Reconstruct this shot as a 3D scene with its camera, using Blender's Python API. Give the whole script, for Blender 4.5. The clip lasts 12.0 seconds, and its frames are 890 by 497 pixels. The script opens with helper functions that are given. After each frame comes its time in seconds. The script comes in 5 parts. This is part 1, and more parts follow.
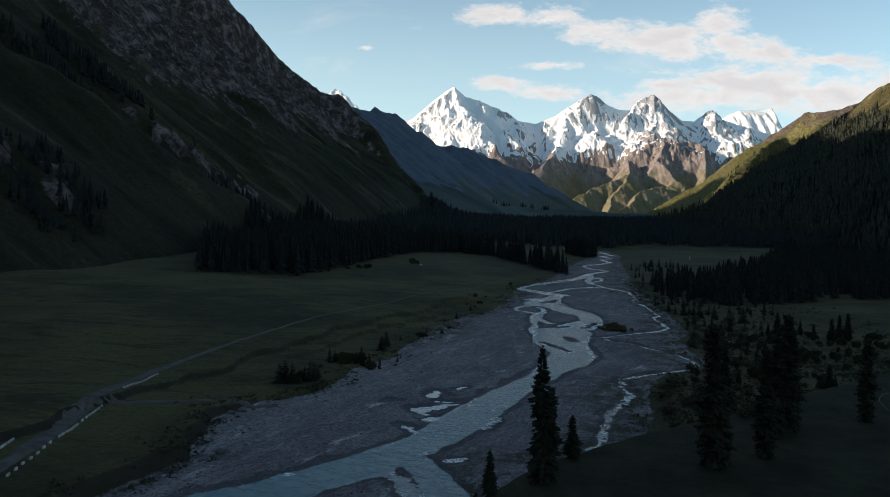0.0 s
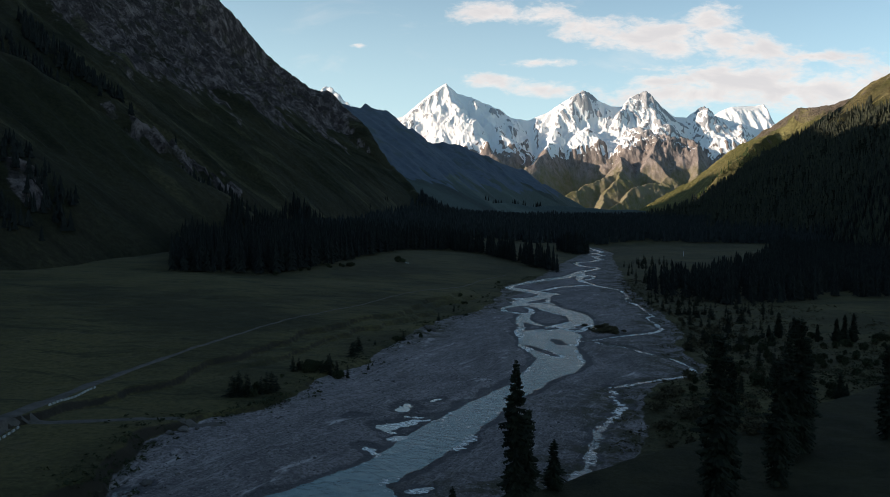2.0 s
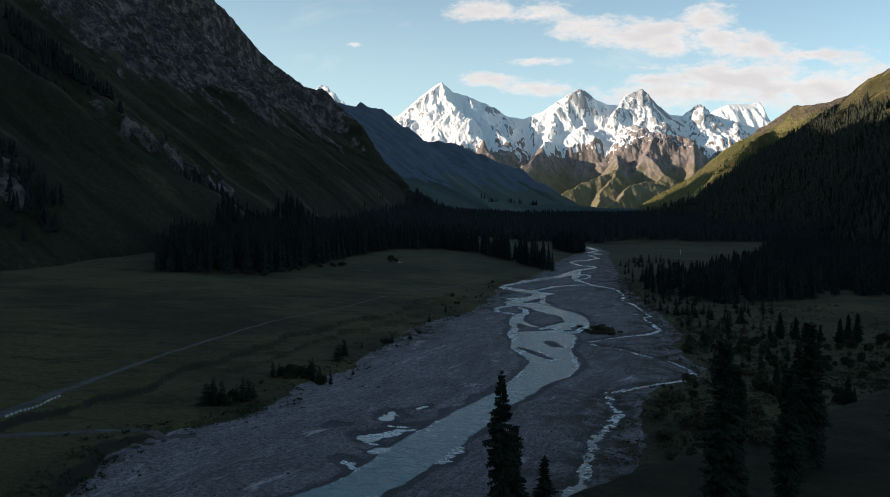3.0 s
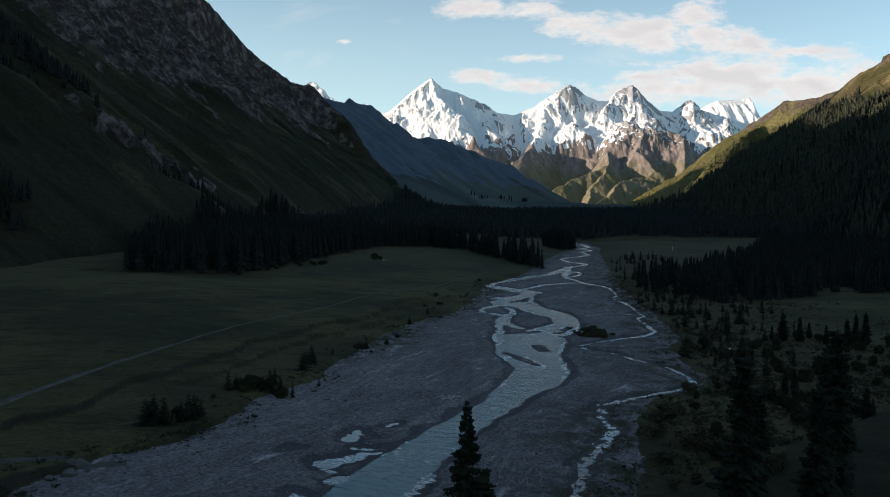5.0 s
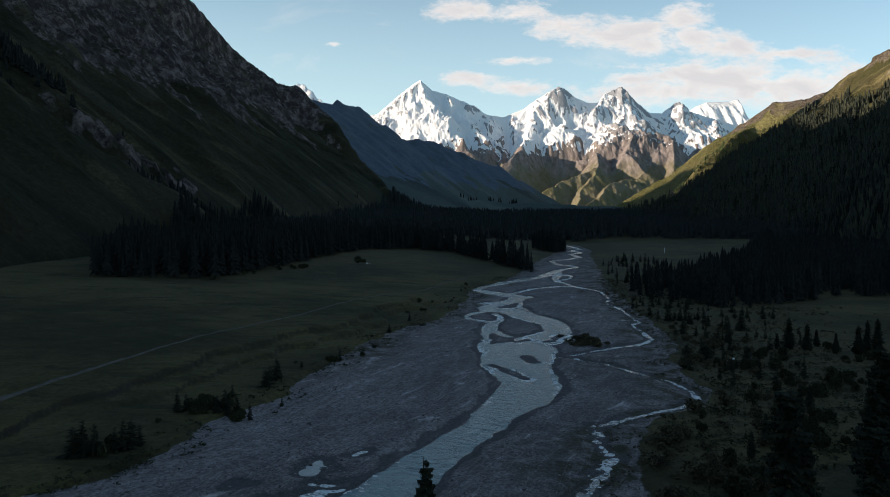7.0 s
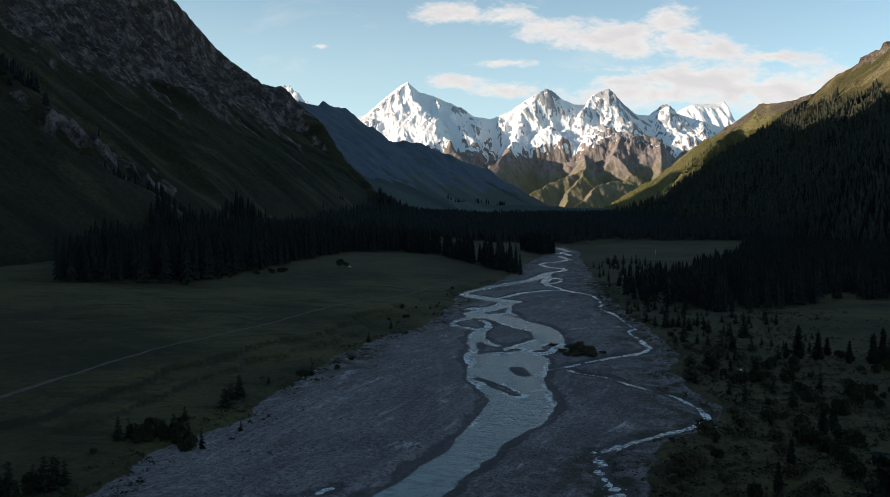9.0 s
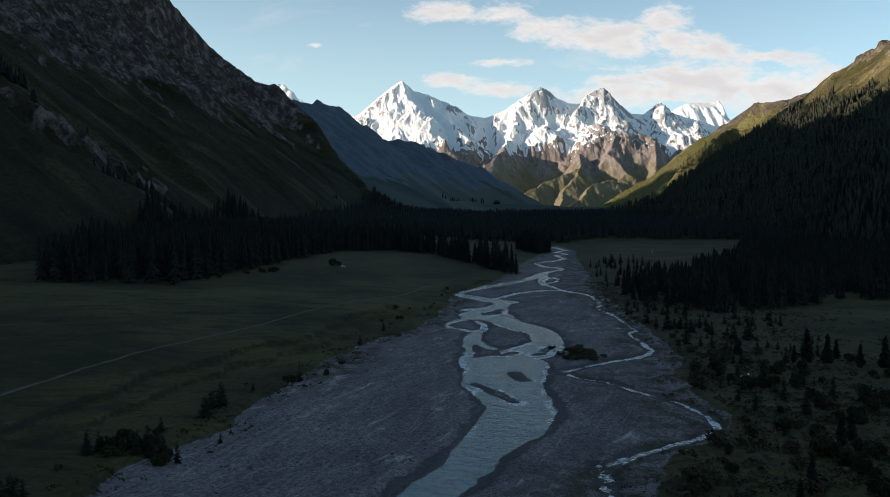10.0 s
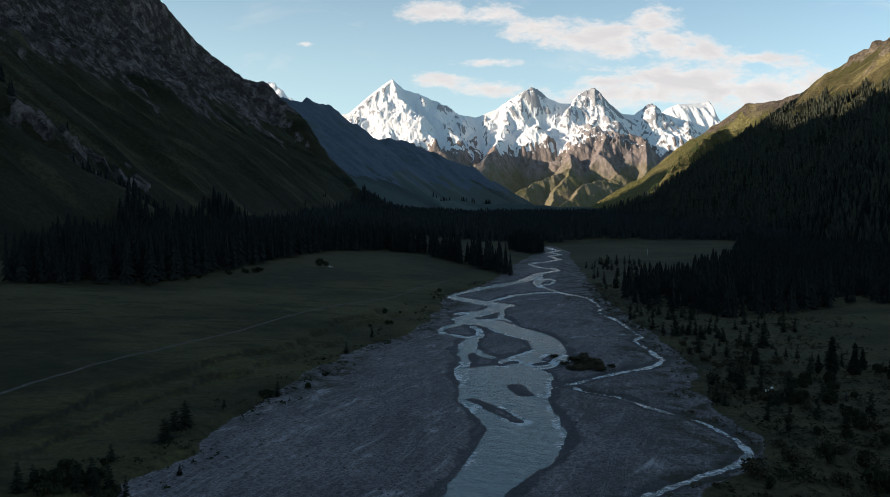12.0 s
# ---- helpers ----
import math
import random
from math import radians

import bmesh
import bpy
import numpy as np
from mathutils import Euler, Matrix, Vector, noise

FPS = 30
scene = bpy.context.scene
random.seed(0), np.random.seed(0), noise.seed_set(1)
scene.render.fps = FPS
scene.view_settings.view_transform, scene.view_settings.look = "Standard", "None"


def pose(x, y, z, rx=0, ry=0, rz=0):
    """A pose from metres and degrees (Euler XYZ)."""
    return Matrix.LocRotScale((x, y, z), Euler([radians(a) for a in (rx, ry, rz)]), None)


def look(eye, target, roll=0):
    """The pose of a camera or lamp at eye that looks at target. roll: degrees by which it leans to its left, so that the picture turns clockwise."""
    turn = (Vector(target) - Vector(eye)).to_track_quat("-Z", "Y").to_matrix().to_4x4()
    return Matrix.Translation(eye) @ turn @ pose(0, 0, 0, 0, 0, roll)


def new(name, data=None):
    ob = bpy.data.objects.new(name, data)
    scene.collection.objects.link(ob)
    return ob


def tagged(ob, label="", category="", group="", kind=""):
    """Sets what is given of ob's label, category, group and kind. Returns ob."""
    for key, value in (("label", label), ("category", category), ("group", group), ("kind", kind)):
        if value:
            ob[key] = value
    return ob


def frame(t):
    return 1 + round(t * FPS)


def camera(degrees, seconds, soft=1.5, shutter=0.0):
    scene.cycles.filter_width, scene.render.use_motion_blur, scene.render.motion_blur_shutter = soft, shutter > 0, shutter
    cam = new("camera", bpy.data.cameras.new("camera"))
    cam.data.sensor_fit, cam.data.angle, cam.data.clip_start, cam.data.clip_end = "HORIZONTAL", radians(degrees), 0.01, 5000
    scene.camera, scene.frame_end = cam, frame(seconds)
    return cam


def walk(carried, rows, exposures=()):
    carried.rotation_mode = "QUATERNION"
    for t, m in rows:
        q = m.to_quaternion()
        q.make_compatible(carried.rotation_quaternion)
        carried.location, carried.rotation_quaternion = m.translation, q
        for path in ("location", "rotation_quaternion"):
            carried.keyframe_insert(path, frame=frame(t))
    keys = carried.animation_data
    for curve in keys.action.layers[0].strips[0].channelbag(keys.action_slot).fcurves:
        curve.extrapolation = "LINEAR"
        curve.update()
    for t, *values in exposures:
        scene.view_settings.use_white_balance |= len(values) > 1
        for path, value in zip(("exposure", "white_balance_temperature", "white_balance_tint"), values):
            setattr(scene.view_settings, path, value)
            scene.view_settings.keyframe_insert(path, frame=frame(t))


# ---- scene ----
cam = camera(61.0, 12.0, soft=0.8)
# seconds, place in metres, then yaw, pitch and roll in degrees
PATH = [
    (0.0, 0.00, 0.00, 40.00, -0.00, -1.97, -0.52),
    (0.5, 1.18, 4.24, 39.83, -0.09, -1.98, -0.48),
    (1.0, 2.32, 8.45, 39.67, -0.19, -2.06, -0.46),
    (1.5, 3.43, 12.65, 39.51, -0.35, -2.13, -0.38),
    (2.0, 4.51, 16.83, 39.36, -0.51, -2.15, -0.26),
    (2.5, 5.55, 20.99, 39.21, -0.66, -2.16, -0.15),
    (3.0, 6.56, 25.14, 39.06, -0.78, -2.23, -0.10),
    (5.0, 10.16, 41.56, 38.48, -1.46, -2.45, 0.13),
    (5.5, 10.94, 45.63, 38.33, -1.63, -2.43, 0.14),
    (6.0, 11.67, 49.68, 38.19, -1.80, -2.39, 0.18),
    (6.5, 12.35, 53.73, 38.05, -2.00, -2.32, 0.23),
    (7.0, 12.97, 57.76, 37.91, -2.22, -2.27, 0.28),
    (9.0, 14.81, 73.84, 37.35, -3.15, -2.10, 0.40),
    (9.5, 15.10, 77.85, 37.21, -3.35, -2.14, 0.39),
    (10.0, 15.31, 81.86, 37.08, -3.55, -2.17, 0.39),
    (10.5, 15.44, 85.88, 36.95, -3.73, -2.19, 0.36),
    (11.0, 15.49, 89.90, 36.82, -3.95, -2.19, 0.34),
    (11.5, 15.46, 93.92, 36.70, -4.13, -2.20, 0.29),
    (12.0, 15.33, 97.96, 36.58, -4.30, -2.19, 0.18),
]
EXPOSURE = 0.485
walk(cam, [(t, pose(x, y, z, 90 + pitch, roll, yaw)) for t, x, y, z, yaw, pitch, roll in PATH], [(0.0, EXPOSURE), (12.0, EXPOSURE)])

# ---- light: a low sun behind the western wall of the valley, and the open sky ----
SUN_TURN, SUN_HEIGHT = radians(-97), radians(15.5)      # azimuth from north (+y) to the east, and height
SUN_WAY = Vector((math.sin(SUN_TURN) * math.cos(SUN_HEIGHT), math.cos(SUN_TURN) * math.cos(SUN_HEIGHT), math.sin(SUN_HEIGHT)))
sun = new("sun", bpy.data.lights.new("sun", "SUN"))
sun.data.energy, sun.data.angle, sun.data.color = 5.0, radians(0.5), (1.0, 0.83, 0.65)
sun.matrix_world = look(SUN_WAY * 100, (0, 0, 0))


class Nodes:
    """A node tree, written as plain expressions."""

    def __init__(self, tree):
        self.tree = tree
        tree.nodes.clear()

    def add(self, kind, ins=None, **props):
        n = self.tree.nodes.new(kind)
        for k, v in props.items():
            setattr(n, k, v)
        for k, v in (ins or {}).items():
            if isinstance(v, bpy.types.NodeSocket):
                self.tree.links.new(v, n.inputs[k])
            elif isinstance(v, bpy.types.Node):
                self.tree.links.new(v.outputs[0], n.inputs[k])
            else:
                n.inputs[k].default_value = v
        return n

    def math(self, op, a, b=0.0, c=0.0):
        return self.add("ShaderNodeMath", {0: a, 1: b, 2: c}, operation=op).outputs[0]

    def ramp(self, v, lo, hi, a=0.0, b=1.0):
        return self.add("ShaderNodeMapRange", {0: v, 1: lo, 2: hi, 3: a, 4: b}, interpolation_type="SMOOTHSTEP").outputs[0]

    def mix(self, f, a, b):
        a = (*a, 1) if isinstance(a, tuple) and len(a) == 3 else a
        b = (*b, 1) if isinstance(b, tuple) and len(b) == 3 else b
        return self.add("ShaderNodeMix", {0: f, 6: a, 7: b}, data_type="RGBA").outputs[2]

    def noise(self, where, scale, detail=4.0, rough=0.55, lean=0.0):
        return self.add("ShaderNodeTexNoise", {"Vector": where, "Scale": scale, "Detail": detail, "Roughness": rough, "Distortion": lean}).outputs[0]

    def stretch(self, where, s):
        return self.add("ShaderNodeMapping", {"Vector": where, "Scale": s}).outputs[0]


world = bpy.data.worlds.new("sky")
scene.world = world
world.use_nodes = True
W = Nodes(world.node_tree)
sky = W.add("ShaderNodeTexSky", sky_type="NISHITA", sun_disc=False, sun_elevation=SUN_HEIGHT, sun_rotation=SUN_TURN,
            altitude=2500.0, air_density=1.0, dust_density=0.6, ozone_density=1.6)
way = W.add("ShaderNodeTexCoord").outputs["Generated"]
sep = W.add("ShaderNodeSeparateXYZ", {0: way})
ahead = W.math("MAXIMUM", sep.outputs[1], 0.05)
u, v = W.math("DIVIDE", sep.outputs[0], ahead), W.math("DIVIDE", sep.outputs[2], ahead)
flat = W.add("ShaderNodeCombineXYZ", {0: u, 1: v, 2: 0.0}).outputs[0]
# banks of fair-weather cloud: where they lie over the northern horizon, and their half sizes
BANKS = [(0.072, 0.272, 0.05, 0.016), (0.132, 0.267, 0.06, 0.018), (0.192, 0.251, 0.06, 0.018), (0.260, 0.236, 0.07, 0.018), (0.313, 0.228, 0.06, 0.020), (0.354, 0.262, 0.045, 0.030), (0.300, 0.247, 0.07, 0.020), (0.365, 0.238, 0.08, 0.018),
         (0.410, 0.225, 0.08, 0.016), (0.485, 0.217, 0.06, 0.010), (0.132, 0.207, 0.05, 0.008), (0.072, 0.182, 0.05, 0.011), (0.132, 0.172, 0.06, 0.011), (0.282, 0.183, 0.05, 0.010),
         (0.403, 0.186, 0.14, 0.032), (0.520, 0.176, 0.20, 0.040), (0.340, 0.168, 0.14, 0.026), (0.575, 0.183, 0.10, 0.022), (-0.105, 0.228, 0.016, 0.0045)]
cover = None
for cx, cy, sx, sy in BANKS:
    du = W.math("DIVIDE", W.math("SUBTRACT", u, cx), sx)
    dv = W.math("DIVIDE", W.math("SUBTRACT", v, cy), sy)
    one = W.math("SUBTRACT", 1.0, W.math("SQRT", W.math("ADD", W.math("MULTIPLY", du, du), W.math("MULTIPLY", dv, dv))))
    cover = one if cover is None else W.math("SMOOTH_MAX", cover, one, 0.25)
puff = W.noise(W.stretch(flat, (1.0, 2.3, 1.0)), 13.0, 7.0, 0.58, 0.5)
wisp = W.noise(W.stretch(flat, (1.0, 3.0, 1.0)), 5.0, 8.0, 0.62, 0.6)
density = W.math("ADD", W.math("MULTIPLY", cover, 0.72), W.math("MULTIPLY", W.math("SUBTRACT", puff, 0.5), 1.9))
lace = W.noise(W.stretch(flat, (1.0, 2.4, 1.0)), 70.0, 6.0, 0.62, 0.4)
density = W.math("ADD", density, W.math("MULTIPLY", W.math("SUBTRACT", lace, 0.55), 0.7))
thick = W.math("MULTIPLY", W.ramp(density, -0.12, 0.54), 0.95)
thin = W.math("MULTIPLY", W.ramp(wisp, 0.54, 0.80), 0.34)
shade = W.ramp(W.math("ADD", puff, W.math("MULTIPLY", cover, 0.25)), 0.45, 0.85)
white = W.mix(shade, (0.715, 0.670, 0.640), (0.530, 0.512, 0.518))
SKY = 0.136
lit = W.add("ShaderNodeVectorMath", {0: sky.outputs[0], "Scale": SKY}, operation="SCALE").outputs[0]
lit = W.add("ShaderNodeVectorMath", {0: lit, 1: (1.10, 1.12, 0.94)}, operation="MULTIPLY").outputs[0]
low = W.mix(W.ramp(u, -0.45, 0.45), (0.560, 0.700, 0.690), (0.470, 0.605, 0.635))
lit = W.mix(W.ramp(v, 0.0, 0.46, 0.66, 0.0), lit, low)
both = W.mix(W.math("MAXIMUM", thick, thin), lit, white)
W.add("ShaderNodeOutputWorld", {0: W.add("ShaderNodeBackground", {0: both, 1: 1.0})})


# ---- noise on arrays, for the land ----
TABLE = np.random.RandomState(7).permutation(4096)
SLANT = np.random.RandomState(8).uniform(0, 2 * np.pi, 4096)


def ripple(x, y):
    """Gradient noise in about -1 to 1."""
    xi, yi = np.floor(x).astype(int), np.floor(y).astype(int)
    fx, fy = x - xi, y - yi
    ux, uy = fx ** 3 * (fx * (fx * 6 - 15) + 10), fy ** 3 * (fy * (fy * 6 - 15) + 10)

    def corner(i, j):
        a = SLANT[TABLE[(TABLE[(xi + i) & 4095] + yi + j) & 4095]]
        return np.cos(a) * (fx - i) + np.sin(a) * (fy - j)
    low = corner(0, 0) * (1 - ux) + corner(1, 0) * ux
    high = corner(0, 1) * (1 - ux) + corner(1, 1) * ux
    return (low * (1 - uy) + high * uy) * 1.5


def fbm(x, y, octaves=4, gain=0.5):
    total, amp = 0, 1.0
    for k in range(octaves):
        total = total + amp * ripple(x * 2 ** k + 17.3 * k, y * 2 ** k - 9.1 * k)
        amp *= gain
    return total


def ridged(x, y, octaves=4, gain=0.55):
    total, amp = 0, 1.0
    for k in range(octaves):
        total = total + amp * (1 - 2 * np.abs(ripple(x * 2 ** k + 31.7 * k, y * 2 ** k + 5.3 * k)))
        amp *= gain
    return total


def ease(lo, hi, x):
    t = np.clip((x - lo) / (hi - lo), 0, 1)
    return t * t * (3 - 2 * t)


def along(line, x, y):
    """Distance from the points to a polyline of (x, y, value), and the value at the nearest place."""
    best, value = np.full(np.shape(x), 1e9), np.zeros(np.shape(x))
    for (ax, ay, av), (bx, by, bv) in zip(line, line[1:]):
        dx, dy = bx - ax, by - ay
        t = np.clip(((x - ax) * dx + (y - ay) * dy) / (dx * dx + dy * dy + 1e-9), 0, 1)
        d = np.hypot(x - ax - t * dx, y - ay - t * dy)
        near = d < best
        best = np.where(near, d, best)
        value = np.where(near, av + t * (bv - av), value)
    return best, value


# ---- the river: centre lines with half widths, and its gravel islands ----
TRUNK = [(-58, 70, 6), (-40, 90, 6), (-30, 99.5, 5.4), (-24, 104.7, 5.1), (-19.7, 110.3, 4.5), (-13.9, 116, 4.6), (-5.7, 126.8, 4.2), (0.6, 137.7, 4.4), (5, 148, 4.8), (7.9, 154.9, 4.6), (12.9, 166.3, 4.0),
         (20, 180.4, 3.5), (26.1, 191.5, 3.6), (27.7, 196.7, 3.9), (33.9, 208.5, 5.8), (38.1, 220.2, 6.3), (38.2, 228.8, 6.8), (37.2, 240.8, 8.4), (39.4, 252.7, 9.2), (41.8, 264, 9.8)]
FORK = [(-6.5, 124, 3), (-1.8, 115, 2.6), (0.6, 105.4, 3.2), (1.5, 98.7, 4), (2, 80, 4)]
EAST_ARM = [(48.8, 277.3, 7.1), (57.8, 294.2, 4.2), (59.5, 310.3, 4.3), (56.7, 319, 6.1), (53.8, 326.2, 6), (50.9, 335, 4.9), (47.7, 344.5, 5.9), (42.9, 345.3, 7.2), (40.2, 350.1, 3.6), (44.8, 359.5, 3.0), (50.4, 368.3, 3.0), (55.6, 378.5, 3.4), (57.3, 387.1, 3.4)]
ISLE_SIDE = [(49.5, 352.3, 2.9), (53.3, 354.1, 1.1), (55.8, 364.3, 0.6), (56.6, 376.9, 0.9)]
TAIL = [(53.5, 352.7, 1.3), (55.6, 348.9, 0.6), (56, 338.8, 0.5), (53.5, 335, 1.2), (50.7, 339.6, 0.8)]
WEST_ARM = [(41.7, 335.2, 1), (43.2, 326.1, 1), (42.1, 317.6, 1.2), (39.1, 311.5, 1.6), (37.2, 303, 2.3), (35.6, 294.4, 2.2), (33.7, 286.5, 1.1), (34, 280.7, 1), (33.4, 275.2, 1), (31.8, 269.9, 1.3), (31.3, 263.8, 1.5), (31.8, 257.1, 1.5), (32.9, 250, 1.2)]
CROSS = [(37.8, 294.6, 1), (39, 287.6, 1), (40.6, 283.9, 1.1)]
LOOP = [(36.5, 337, 1.8), (33, 332, 0.9), (30.8, 326.2, 0.9), (31.4, 319.8, 0.9), (34, 318, 1.1), (37, 313.2, 0.9)]
UPPER = [(59.2, 391, 5.5), (54.4, 395.7, 5.3), (49, 404.5, 4.4), (44.1, 411.8, 3.6), (42.2, 419.8, 1.7), (45.9, 431.6, 2.3), (53.5, 444.9, 3.1), (60.2, 456.4, 3.5), (68.9, 468.9, 3.6), (78.7, 485.7, 4.2), (87.9, 500.3, 3.5), (95.8, 519.1, 3.2), (103.1, 539.6, 3), (111, 557.7, 2.1),
         (119.4, 568.4, 2.1), (124.7, 578.8, 1.4), (123.7, 592.8, 3.2), (116.7, 596, 3.3), (116.1, 616.6, 2), (116.9, 633.5, 1.9), (125.9, 654, 2.6), (132.3, 655.9, 2.4)]
LINK = [(57.8, 403.6, 1), (63.4, 414.5, 1.1), (70.3, 426.3, 1.4), (81.2, 437.2, 1.6), (88.5, 440.7, 2.2), (93.8, 441.6, 0.7), (92.8, 456.6, 1.2), (90.5, 467.1, 1.7), (92, 484.9, 1.8), (97.6, 505.4, 2.6), (104.4, 513.6, 2), (105.4, 503.5, 0.9), (100.7, 486.5, 0.9), (94.1, 476.3, 1.1)]
NECK = [(105.4, 543.9, 1.1), (102.7, 524, 1), (97.6, 505.3, 1.1)]
BAY = [(57.5, 283, 4.0), (56.5, 291, 4.0)]
BRAID = [(52.5, 374.7, 1.5), (46.8, 369.3, 1.4), (42.5, 367.3, 1.6), (39, 362.5, 1.5)]
SPUR = [(46, 402, 0.8), (46.6, 390.9, 0.8), (45.7, 380.4, 0.8), (47.6, 375.7, 0.8)]
STRAND = [(132.3, 655.9, 1.9), (152, 695, 2.2), (152.2, 716.9, 2.3), (154.1, 740.9, 2), (169.1, 763, 2.2), (168.3, 789.6, 2.4), (160.8, 786.7, 2.2), (181.5, 823.9, 2.4), (180, 900, 4), (160, 1100, 4)]
CREEK = [(93.8, 441.6, 1.61), (97.2, 432.7, 1.38), (100.8, 426.4, 1.035), (101.8, 415.8, 0.55), (98.8, 392.3, 0.575), (97.9, 385.2, 0.575), (92.7, 373.1, 0.55), (93.1, 364, 0.55), (93.9, 357, 0.92), (93.4, 347.5, 0.575), (92.1, 333.8, 0.55), (91.3, 324.8, 0.575), (90.9, 317.4, 0.575), (86.7, 312.2, 0.575),
         (85.5, 305.5, 0.55), (85.7, 297.7, 0.575), (84.4, 287.9, 0.69), (84.6, 283.5, 0.69), (80.4, 276.2, 0.805), (76.2, 272, 0.92), (69.6, 267.9, 0.69), (64.5, 264.1, 0.805), (59.4, 259.9, 0.575), (55.4, 255.9, 0.575), (53.8, 255.3, 0.55), (53.9, 251.2, 0.55), (55.1, 248.3, 0.55), (57.2, 246.4, 0.575),
         (60.5, 244.2, 0.69), (61.7, 241.5, 0.575), (63, 239.3, 0.55), (64, 236.4, 0.55), (65.4, 234.4, 0.5), (70.5, 225.7, 0.6), (71.6, 215.8, 0.7), (70.5, 208.6, 0.8), (66, 203.5, 0.8),
         (58.5, 199, 0.8), (51.5, 194, 1.0), (44.6, 189, 0.9), (42.9, 178.2, 0.9), (43.2, 172, 1.0), (39.1, 163.2, 1.4), (33.9, 153.2, 0.8), (30.3, 141.5, 0.8), (27.5, 132.4, 1.2), (23.2, 124.5, 1.2)]
OUTLET = [(53.8, 255.3, 0.5), (51.3, 253.1, 0.5), (49, 251.5, 0.6)]
RIFFLE = [(-9.6, 117, 0.8), (-7.8, 114.1, 1.5), (-5.7, 110.5, 2.0), (-4.2, 107, 2.0), (-2.7, 102.5, 2.0), (-1.5, 95, 2.0)]
RIFFLE_UP = [(11.1, 148, 0.7), (8.6, 143.7, 1.2), (6.8, 140.7, 1.2)]
SIDE = [(-35.5, 120.5, 0.4), (-39.7, 116.1, 1.2), (-44.2, 109.8, 2.2), (-47.6, 104.4, 2.2), (-52, 96, 3)]
POOLS = [[(-2.5, 164.6, 1.4), (-1.5, 168.9, 0.6)], [(-0.8, 167.4, 0.3), (0.5, 165.5, 0.3)], [(-5.5, 152.6, 1.4), (-3.4, 154.2, 0.8), (-0.8, 156, 0.5), (2.9, 157.9, 0.4)], [(-5.6, 150.8, 0.5), (-3.8, 149.3, 0.5), (-2, 149.1, 0.3)], [(-4.4, 151.8, 1.5), (0.5, 156.8, 1.1)],
         [(-1.2, 159.7, 0.5), (2.2, 159.2, 0.5)], [(-3.2, 145.2, 1), (-1.9, 146.2, 1.4)], [(-7.4, 140.4, 0.8), (-6.2, 138.7, 0.8), (-5.3, 136.6, 0.8)], [(0.9, 121.2, 0.9), (2.3, 121.9, 0.7), (3.7, 122.9, 0.4)],
         [(3.2, 171.8, 0.4), (4.8, 174.3, 0.3)], [(-12.3, 159, 0.4), (-11.7, 159.1, 0.4)]]
ISLANDS = [[(31.4, 241.5, 1.0), (34.5, 234.5, 1.6), (37.6, 226.5, 1.0)], [(42.4, 246, 2.0), (41.6, 253, 1.8)], [(42, 274.5, 0.9), (45.5, 278.5, 1.2)], [(50.0, 275.0, 1.0), (53.0, 277.5, 1.0)],
           [(54.0, 281.0, 1.1), (57.0, 287, 1.2)], [(47.2, 354, 2.4), (51, 355, 2.0)], [(62, 464, 0.8), (67, 472, 1.0)], [(78, 491, 0.7), (85, 500, 0.8)]]
LEFT_BANK = [(-70, -400), (-62, 0), (-50, 85), (-46.9, 98), (-42, 106), (-40, 117), (-42, 141), (-38, 152), (-28, 160), (-24, 172), (-20.4, 190), (-11.5, 208), (-11.5, 226), (-4.5, 252), (0.5, 271), (9, 293),
             (17.7, 308), (28, 340), (34, 375), (40, 418), (66, 478), (92, 578), (129, 707), (158, 800), (172, 900), (150, 1100)]
RIGHT_BANK = [(-30, -400), (-8, 60), (6, 106), (16, 118), (27, 127.6), (34, 133), (41, 151), (47.7, 176), (55, 193), (69, 203), (74.5, 216), (73, 229), (77, 249), (87.5, 272), (91, 298), (96.5, 345), (103, 383),
              (109, 429), (120, 489), (140, 590), (165, 719), (183, 792), (190, 900), (170, 1100)]


def bank(line, y):
    return np.interp(y, [p[1] for p in line], [p[0] for p in line])


def floor_plane(x, y):
    """The valley floor, which leans a little to the east and climbs upstream."""
    return -7.0 * np.tanh(x / 250) + 0.012 * np.minimum(y, 900) + 0.02 * np.maximum(y - 900, 0)


def channels(x, y, lines):
    q = np.full(np.shape(x), 1e9)
    for line in lines:
        d, w = along(line, x, y)
        q = np.minimum(q, d - w)
    return q


def wet(x, y):
    """Signed distance to the shores: of the river, of the creek, of the pools (negative in the water)."""
    wob = 0.45 * fbm(x / 4.5, y / 6.0, 3) + 0.2 * ripple(x / 1.1, y / 1.6)
    river = channels(x, y, (TRUNK, FORK, BAY, EAST_ARM, ISLE_SIDE, TAIL, WEST_ARM, CROSS, LOOP, UPPER, LINK, NECK, BRAID, SPUR, STRAND)) + wob * 1.2
    river = np.maximum(river, -(channels(x, y, ISLANDS) - 0.35 + wob))
    creek = channels(x, y, (CREEK, OUTLET, SIDE, RIFFLE, RIFFLE_UP)) + 0.25 + 0.16 * ease(300, 255, y) * ease(150, 185, y) + wob * 0.9 + (0.32 + 1.1 * ripple(x / 0.7, y / 1.3) + 0.8 * ripple(x / 2.4, y / 4.0)) * ease(210, 180, y)
    pool = channels(x, y, POOLS) + 0.22 + wob * 0.8 + 0.45 * ripple(x / 2.2, y / 1.0) + 0.4 * ripple(x / 0.9, y / 0.5)
    return river, creek, pool


